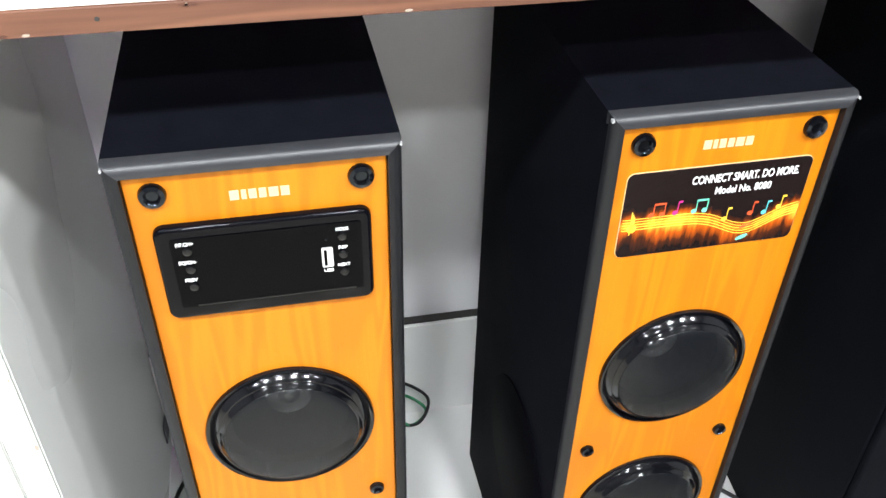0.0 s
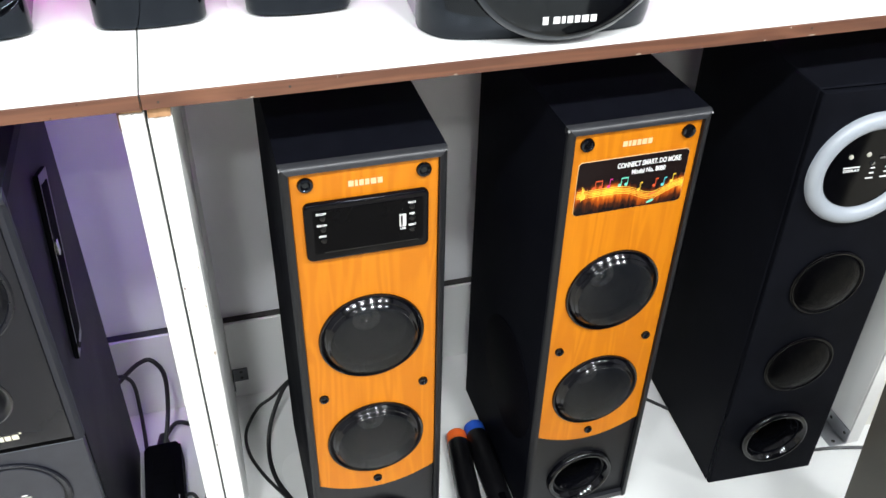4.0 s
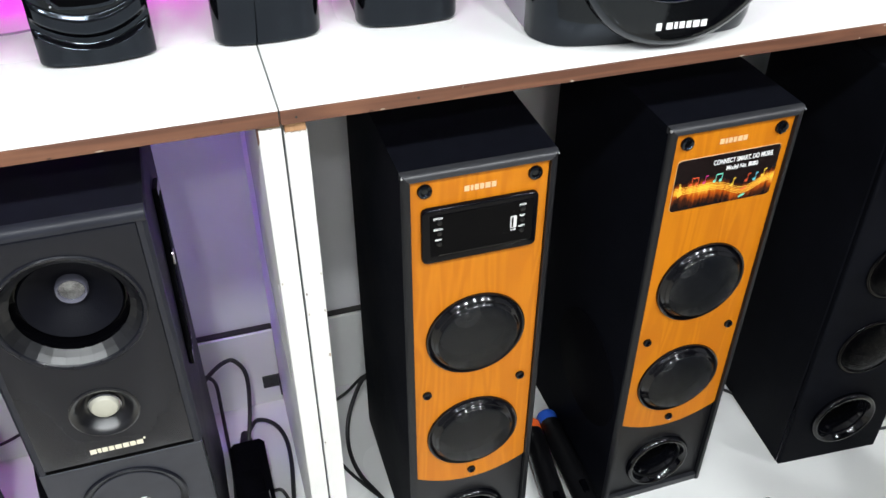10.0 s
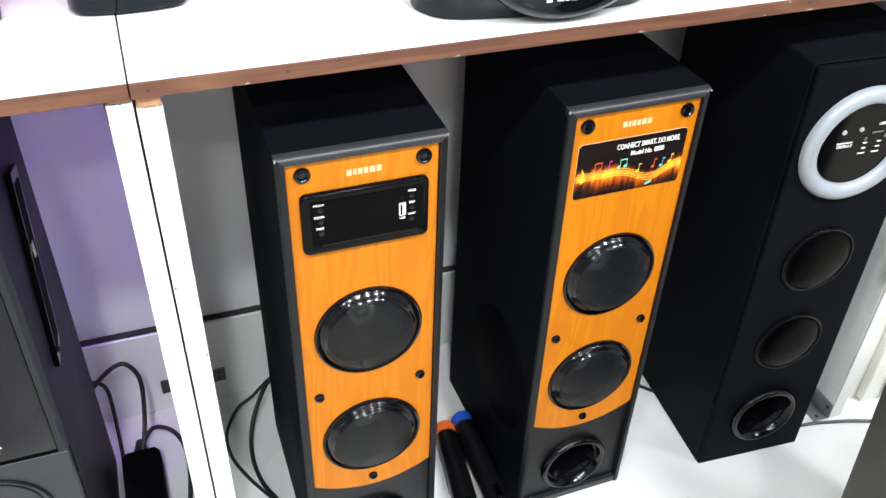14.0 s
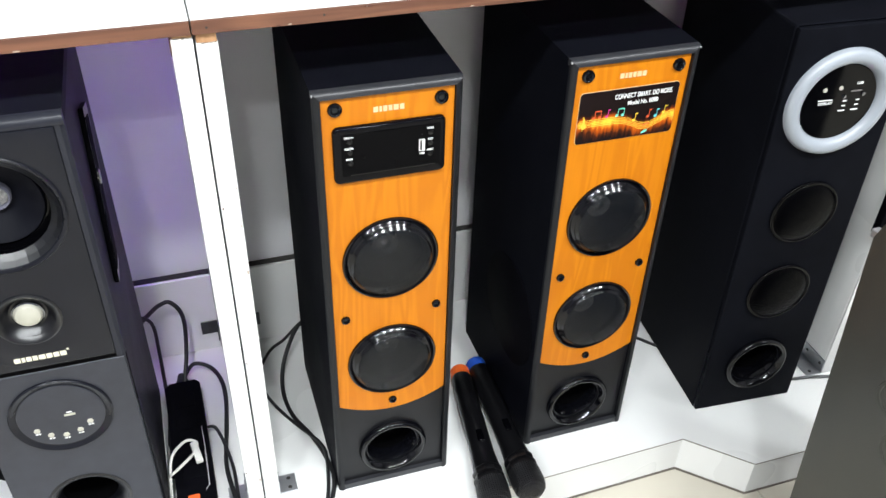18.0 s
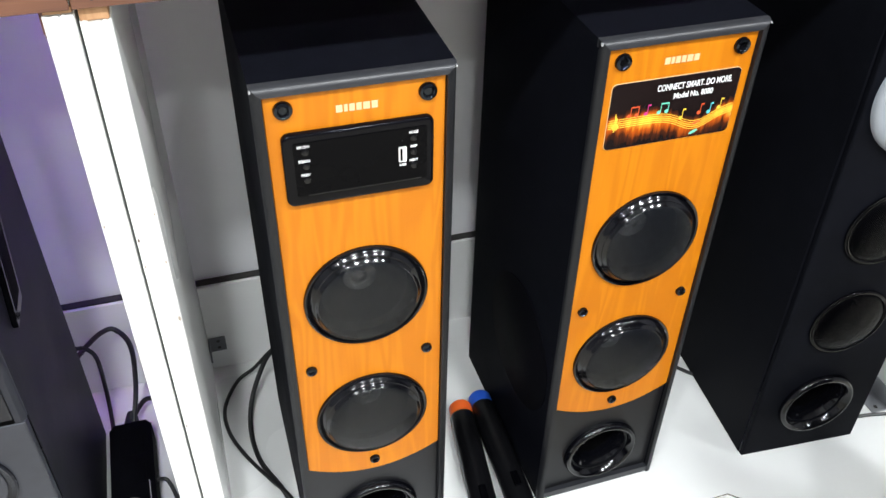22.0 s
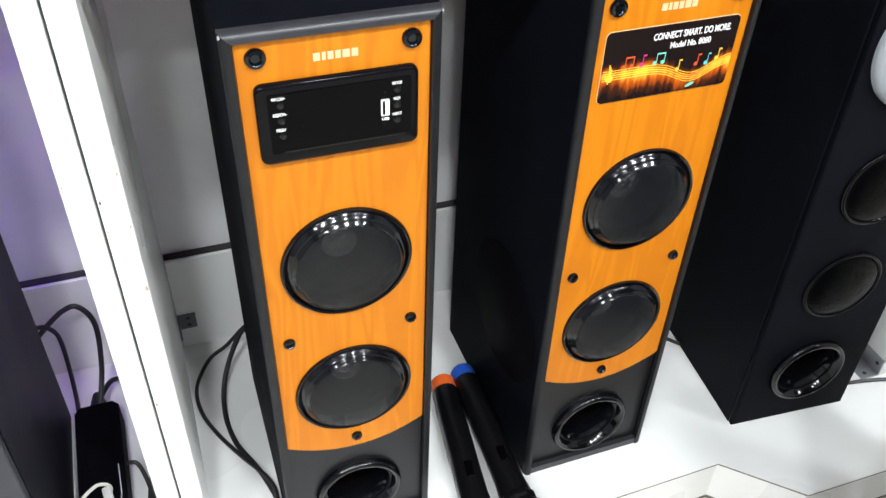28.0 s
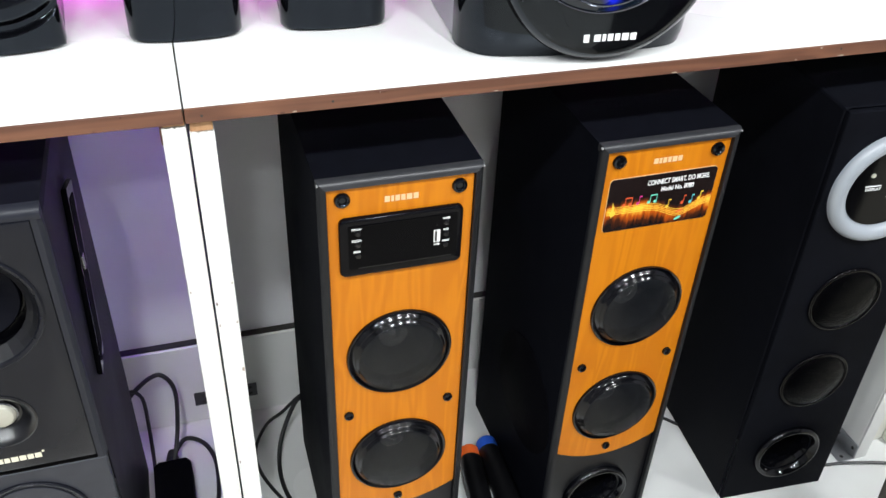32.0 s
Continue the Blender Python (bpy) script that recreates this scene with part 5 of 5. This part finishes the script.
# ---- microphones ----
def microphone(m, label, tail):
    T = thing("microphone", m, label, "microphone", "handheld microphones")
    part("handle", lathe([(0.0, 0.0), (0.0150, 0.0), (0.0165, 0.003), (0.0168, 0.030), (0.0170, 0.120), (0.0176, 0.165), (0.0196, 0.188), (0.0196, 0.196), (0.0, 0.196)], 0, 0, 0, 36, "z"), SATIN_BLACK, T, "", True)
    part("tail_cap", lathe([(0.0, -0.018), (0.0135, -0.018), (0.0155, -0.015), (0.0157, 0.0005), (0.0, 0.0005)], 0, 0, 0, 32, "z"), tail, T, "coloured tail cap", True)
    part("grille_ring", lathe([(0.0196, 0.190), (0.0222, 0.194), (0.0226, 0.199), (0.0215, 0.203), (0.0230, 0.206), (0.0236, 0.210), (0.0230, 0.214), (0.0, 0.214)], 0, 0, 0, 10, "z"), SATIN_BLACK, T, "ten-sided black collar", False)
    prof = [(0.0222, 0.213), (0.0230, 0.219), (0.0234, 0.227), (0.0234, 0.236), (0.0228, 0.243), (0.0210, 0.2490), (0.0165, 0.2535), (0.0090, 0.2560), (0.0, 0.2568)]
    part("grille", lathe(prof, 0, 0, 0, 40, "z"), MIC_MESH, T, "black wire-mesh grille head", True)
    part("switch", box(-0.0045, 0.0045, -0.0205, -0.0165, 0.128, 0.150, 0.001, 1), GLOSS_BLACK, T)
    return T


def woven_mat():
    """Woven wire: a raised lattice round the microphone's axis."""
    m = mat("mic_mesh", (0.014, 0.014, 0.016), 0.42, metal=0.3, var=0.3, scale=300, spec=0.35)
    nt = m.node_tree
    tc = nt.nodes.new("ShaderNodeTexCoord")
    sep = nt.nodes.new("ShaderNodeSeparateXYZ")
    nt.links.new(tc.outputs["Object"], sep.inputs[0])
    turn = nt.nodes.new("ShaderNodeMath")
    turn.operation = "ARCTAN2"
    nt.links.new(sep.outputs[1], turn.inputs[0])
    nt.links.new(sep.outputs[0], turn.inputs[1])
    waves = []
    for src, k in ((turn.outputs[0], 44.0), (sep.outputs[2], 2 * math.pi / 0.0030)):
        mul = nt.nodes.new("ShaderNodeMath")
        mul.operation = "MULTIPLY"
        mul.inputs[1].default_value = k
        nt.links.new(src, mul.inputs[0])
        w = nt.nodes.new("ShaderNodeMath")
        w.operation = "SINE"
        nt.links.new(mul.outputs[0], w.inputs[0])
        waves.append(w)
    add = nt.nodes.new("ShaderNodeMath")
    add.operation = "MAXIMUM"
    nt.links.new(waves[0].outputs[0], add.inputs[0])
    nt.links.new(waves[1].outputs[0], add.inputs[1])
    bp = nt.nodes.new("ShaderNodeBump")
    bp.inputs["Strength"].default_value, bp.inputs["Distance"].default_value = 0.9, 0.0010
    nt.links.new(add.outputs[0], bp.inputs["Height"])
    nt.links.new(bp.outputs[0], nt.nodes["Principled BSDF"].inputs["Normal"])
    return m


MIC_MESH = woven_mat()


def lying(head, tail_at):
    """Pose of a microphone lying on its side, head towards head."""
    h, t = Vector(head), Vector(tail_at)
    d = (h - t).normalized()
    side = Vector((0, 0, 1)).cross(d).normalized()
    up = d.cross(side)
    m = Matrix((side, -up, d)).transposed().to_4x4()
    m.translation = t
    return m


microphone(lying((0.103, 0.325, PL + 0.0240), (0.134, 0.557, PL + 0.0180)), "black handheld microphone with an orange tail cap", ORANGE_PLASTIC)
microphone(lying((0.157, 0.336, PL + 0.0240), (0.166, 0.566, PL + 0.0180)), "black handheld microphone with a blue tail cap", BLUE_PLASTIC)
microphone(lying((-0.571, 0.380, PL + 0.0236), (-0.584, 0.620, PL + 0.0180)), "black handheld microphone with a dark blue tail", NAVY_PLASTIC)


# ---- power strip, cables, brackets ----
P = thing("power_strip", pose(-0.2880, 0.4190, PL, 0, 0, 0.5), "black power strip with an orange switch", "power strip")
part("body", prism([(-0.026, 0.004), (-0.020, 0.0), (0.020, 0.0), (0.026, 0.004), (0.026, 0.226), (0.019, 0.234), (-0.019, 0.234), (-0.026, 0.226)], 0.0, 0.038, "z", 0.003, 2), MATT_BLACK, P, "", True)
part("switch", box(-0.011, 0.004, 0.0035, 0.0125, 0.036, 0.0425, 0.001, 1), glow("orange_neon", (1.0, 0.16, 0.02), 1.2), P, "glowing orange rocker switch")
for k in range(4):
    part("socket", box(-0.015, 0.015, 0.044 + 0.045 * k, 0.074 + 0.045 * k, 0.0375, 0.0386, 0.0005, 1), MATT_BLACK, P)
zig = [(0.0186 + 0.0013 * (k % 2), 0.046 + 0.0030 * k, 0.0384) for k in range(16)]
part("side_print", tube([(0.0125, 0.019, 0.0384), (0.0186, 0.026, 0.0384), (0.0190, 0.046, 0.0384)] + zig + [(0.0190, 0.135, 0.0384)], 0.0004, 4, 0), WHITE_PRINT, P, "thin white printed line")
part("cord_grip", lathe([(0.010, 0.0), (0.010, 0.012), (0.006, 0.030), (0.0, 0.030)], 0.0, 0.234, 0.022, 20, "y"), RUBBER, P)

def cable(label, pts, r=0.0033, material=None, cat="cable"):
    return tagged(part("cable", tube(pts, r), material or RUBBER, None, "", True), label, cat, "loose cables")


z0 = PL + 0.0030
cable("black cable looping out of the power strip", [(-0.340, 0.712, 0.186), (-0.322, 0.719, 0.200), (-0.303, 0.721, 0.214), (-0.286, 0.720, 0.216), (-0.272, 0.712, 0.190), (-0.276, 0.690, 0.140), (-0.288, 0.655, 0.098)])
cable("black cable from the power strip round the uprights", [(-0.289, 0.672, 0.098), (-0.270, 0.699, 0.100), (-0.246, 0.694, 0.092), (-0.232, 0.670, 0.082), (-0.230, 0.630, z0), (-0.236, 0.572, z0), (-0.2445, 0.502, z0), (-0.239, 0.440, z0), (-0.232, 0.392, z0), (-0.198, 0.350, z0), (-0.165, 0.348, z0), (-0.125, 0.376, z0), (-0.103, 0.420, z0), (-0.101, 0.460, z0), (-0.114, 0.515, z0), (-0.136, 0.570, z0), (-0.1415, 0.622, z0 + 0.002), (-0.132, 0.662, 0.100), (-0.106, 0.690, 0.138), (-0.085, 0.690, 0.160)])
cable("thin black cable beside the uprights", [(-0.268, 0.560, 0.100), (-0.250, 0.560, 0.092), (-0.236, 0.500, z0), (-0.234, 0.420, z0), (-0.220, 0.372, z0), (-0.200, 0.322, z0), (-0.180, 0.315, z0), (-0.150, 0.350, z0), (-0.118, 0.398, z0), (-0.1035, 0.468, z0 + 0.004), (-0.108, 0.502, z0 + 0.004), (-0.129, 0.541, z0), (-0.154, 0.587, z0), (-0.170, 0.632, z0), (-0.170, 0.676, z0), (-0.148, 0.712, 0.084), (-0.122, 0.720, 0.096), (-0.095, 0.712, 0.132), (-0.080, 0.700, 0.146)], 0.0026)
cable("thin black cable behind the charcoal speaker", [(-0.336, 0.710, 0.205), (-0.326, 0.716, 0.196), (-0.318, 0.721, 0.172), (-0.318, 0.718, 0.125), (-0.318, 0.690, z0 + 0.004), (-0.316, 0.629, z0), (-0.3195, 0.560, z0), (-0.3195, 0.500, z0)], 0.0028)
cable("white charging cable looped over the power strip", [(-0.322, 0.560, z0), (-0.321, 0.500, 0.090), (-0.3190, 0.470, 0.118), (-0.300, 0.478, 0.126), (-0.283, 0.500, 0.122), (-0.280, 0.520, 0.118), (-0.295, 0.522, 0.122), (-0.315, 0.500, 0.120), (-0.321, 0.470, 0.100), (-0.3230, 0.440, z0)], 0.0021, WHITE_CABLE)
wp = thing("usb_plug", pose(-0.281, 0.500, PL + 0.041, 0, 0, 10), "white charger plug on the power strip", "plug")
part("body", box(-0.0050, 0.0050, -0.018, 0.018, 0.0, 0.009, 0.002, 2), WHITE_CABLE, wp, "", True)
cable("black cable hanging behind the charcoal towers", [(-0.500, 0.640, 0.480), (-0.530, 0.700, 0.400), (-0.580, 0.740, 0.320), (-0.622, 0.748, 0.262), (-0.640, 0.735, 0.225), (-0.615, 0.742, 0.240), (-0.635, 0.740, 0.200)], 0.0024)
cable("bunched black cable knot on the back board", [(-0.640, 0.742, 0.262), (-0.615, 0.735, 0.268), (-0.625, 0.738, 0.240), (-0.648, 0.740, 0.250), (-0.620, 0.732, 0.255), (-0.636, 0.742, 0.228)], 0.0032)
cable("black cable strung along the back board between the charcoal towers", [(-0.690, 0.700, 0.120), (-0.660, 0.742, 0.116), (-0.629, 0.748, 0.122), (-0.590, 0.749, 0.137), (-0.558, 0.749, 0.139), (-0.525, 0.746, 0.143), (-0.500, 0.735, 0.165), (-0.460, 0.690, 0.200)], 0.0024)
cable("thin cable behind the plain charcoal tower", [(-0.990, 0.700, z0), (-0.940, 0.740, 0.089), (-0.893, 0.746, 0.112), (-0.840, 0.735, 0.135), (-0.790, 0.690, 0.160)], 0.0020)
cable("black cable between the tower speakers", [(0.345, 0.700, z0), (0.400, 0.650, z0), (0.440, 0.600, z0), (0.500, 0.530, z0)], 0.0026)
cable("black cable from under the ring speaker towards the end upright", [(0.600, 0.470, z0), (0.628, 0.432, z0), (0.655, 0.416, z0), (0.690, 0.410, z0), (0.740, 0.398, z0), (0.800, 0.380, z0), (0.880, 0.372, z0)], 0.0026)
cable("green wire bundled behind the wooden tower", [(0.060, 0.690, 0.150), (0.085, 0.735, 0.135), (0.115, 0.748, 0.118), (0.140, 0.735, 0.100), (0.118, 0.722, 0.090), (0.090, 0.735, 0.105), (0.075, 0.700, 0.120)], 0.0020, mat("green_cable", (0.02, 0.22, 0.09), 0.45))
cable("black wire behind the wooden towers", [(0.060, 0.690, 0.160), (0.100, 0.742, 0.150), (0.142, 0.738, 0.120), (0.128, 0.720, 0.095), (0.092, 0.728, 0.088), (0.070, 0.700, 0.110)], 0.0020)
zs = SH1 + 0.0032
cable("black cable dropping behind the subwoofer onto the shelf", [(-0.590, 0.742, 0.900), (-0.584, 0.735, 0.850), (-0.592, 0.720, 0.815), (-0.608, 0.690, zs + 0.006), (-0.611, 0.660, zs), (-0.600, 0.645, zs), (-0.575, 0.656, zs), (-0.545, 0.668, zs), (-0.500, 0.685, zs)], 0.0034)
cable("thin grey wire along the shelf", [(-0.480, 0.640, SH1 + 0.0018), (-0.430, 0.634, SH1 + 0.0018), (-0.380, 0.645, SH1 + 0.0018), (-0.320, 0.650, SH1 + 0.0018)], 0.0012, STEEL)


def bracket(m, label, half=0.0155, hole=0.008, deep=0.026):
    T = thing("corner_bracket", m, label, "bracket", "steel corner brackets")
    part("foot_plate", box(0.0, deep, -half, half, 0.0, 0.002, 0.0006, 1), STEEL, T)
    part("wall_plate", box(0.0, 0.002, -half, half, 0.002, deep, 0.0006, 1), STEEL, T)
    for dy in (-hole, hole):
        part("screw_hole", lathe([(0.0030, 0.0021), (0.0026, 0.0026), (0.0, 0.0024)], deep * 0.62, dy, 0.0, 12, "z"), DARK_GAP, T)
        part("screw_hole", lathe([(0.0030, 0.0021), (0.0026, 0.0026), (0.0, 0.0024)], 0.0, dy, deep * 0.62, 12, "x"), DARK_GAP, T)
    return T


bracket(pose(-0.1790, 0.446, PL), "zinc corner bracket screwed to the upright")
bracket(pose(-0.2213, 0.446, PL, 0, 0, 180), "zinc corner bracket screwed to the upright")
bracket(pose(0.7190, 0.4385, PL, 0, 0, 180), "large zinc corner bracket screwed to the end upright", 0.025, 0.0165, 0.028)
for sx, lab in ((1, "zinc corner bracket on the back board"), (-1, "dark corner bracket on the back board")):
    B = thing("corner_bracket", pose(-0.1783 if sx > 0 else -0.2220, BOARD_Y, 0.122), lab, "bracket", "steel corner brackets")
    a, b = (0.0005, 0.024) if sx > 0 else (-0.027, -0.0005)
    steel = DARK_STEEL if sx > 0 else BLACK_EDGE
    part("wall_plate", box(a, b, -0.0022, -0.0002, -0.013, 0.013, 0.0005, 1), steel, B)
    part("side_plate", box(min(a, a + sx * 0.002) if sx > 0 else -0.0025, 0.0025 if sx > 0 else -0.0005, -0.024, -0.0023, -0.013, 0.013, 0.0005, 1), steel, B)
    for dz in (-0.006, 0.006):
        part("screw_hole", lathe([(0.0026, -0.0024), (0.0022, -0.0028), (0.0, -0.0026)], sx * 0.014, 0.0, dz, 12), DARK_GAP, B)
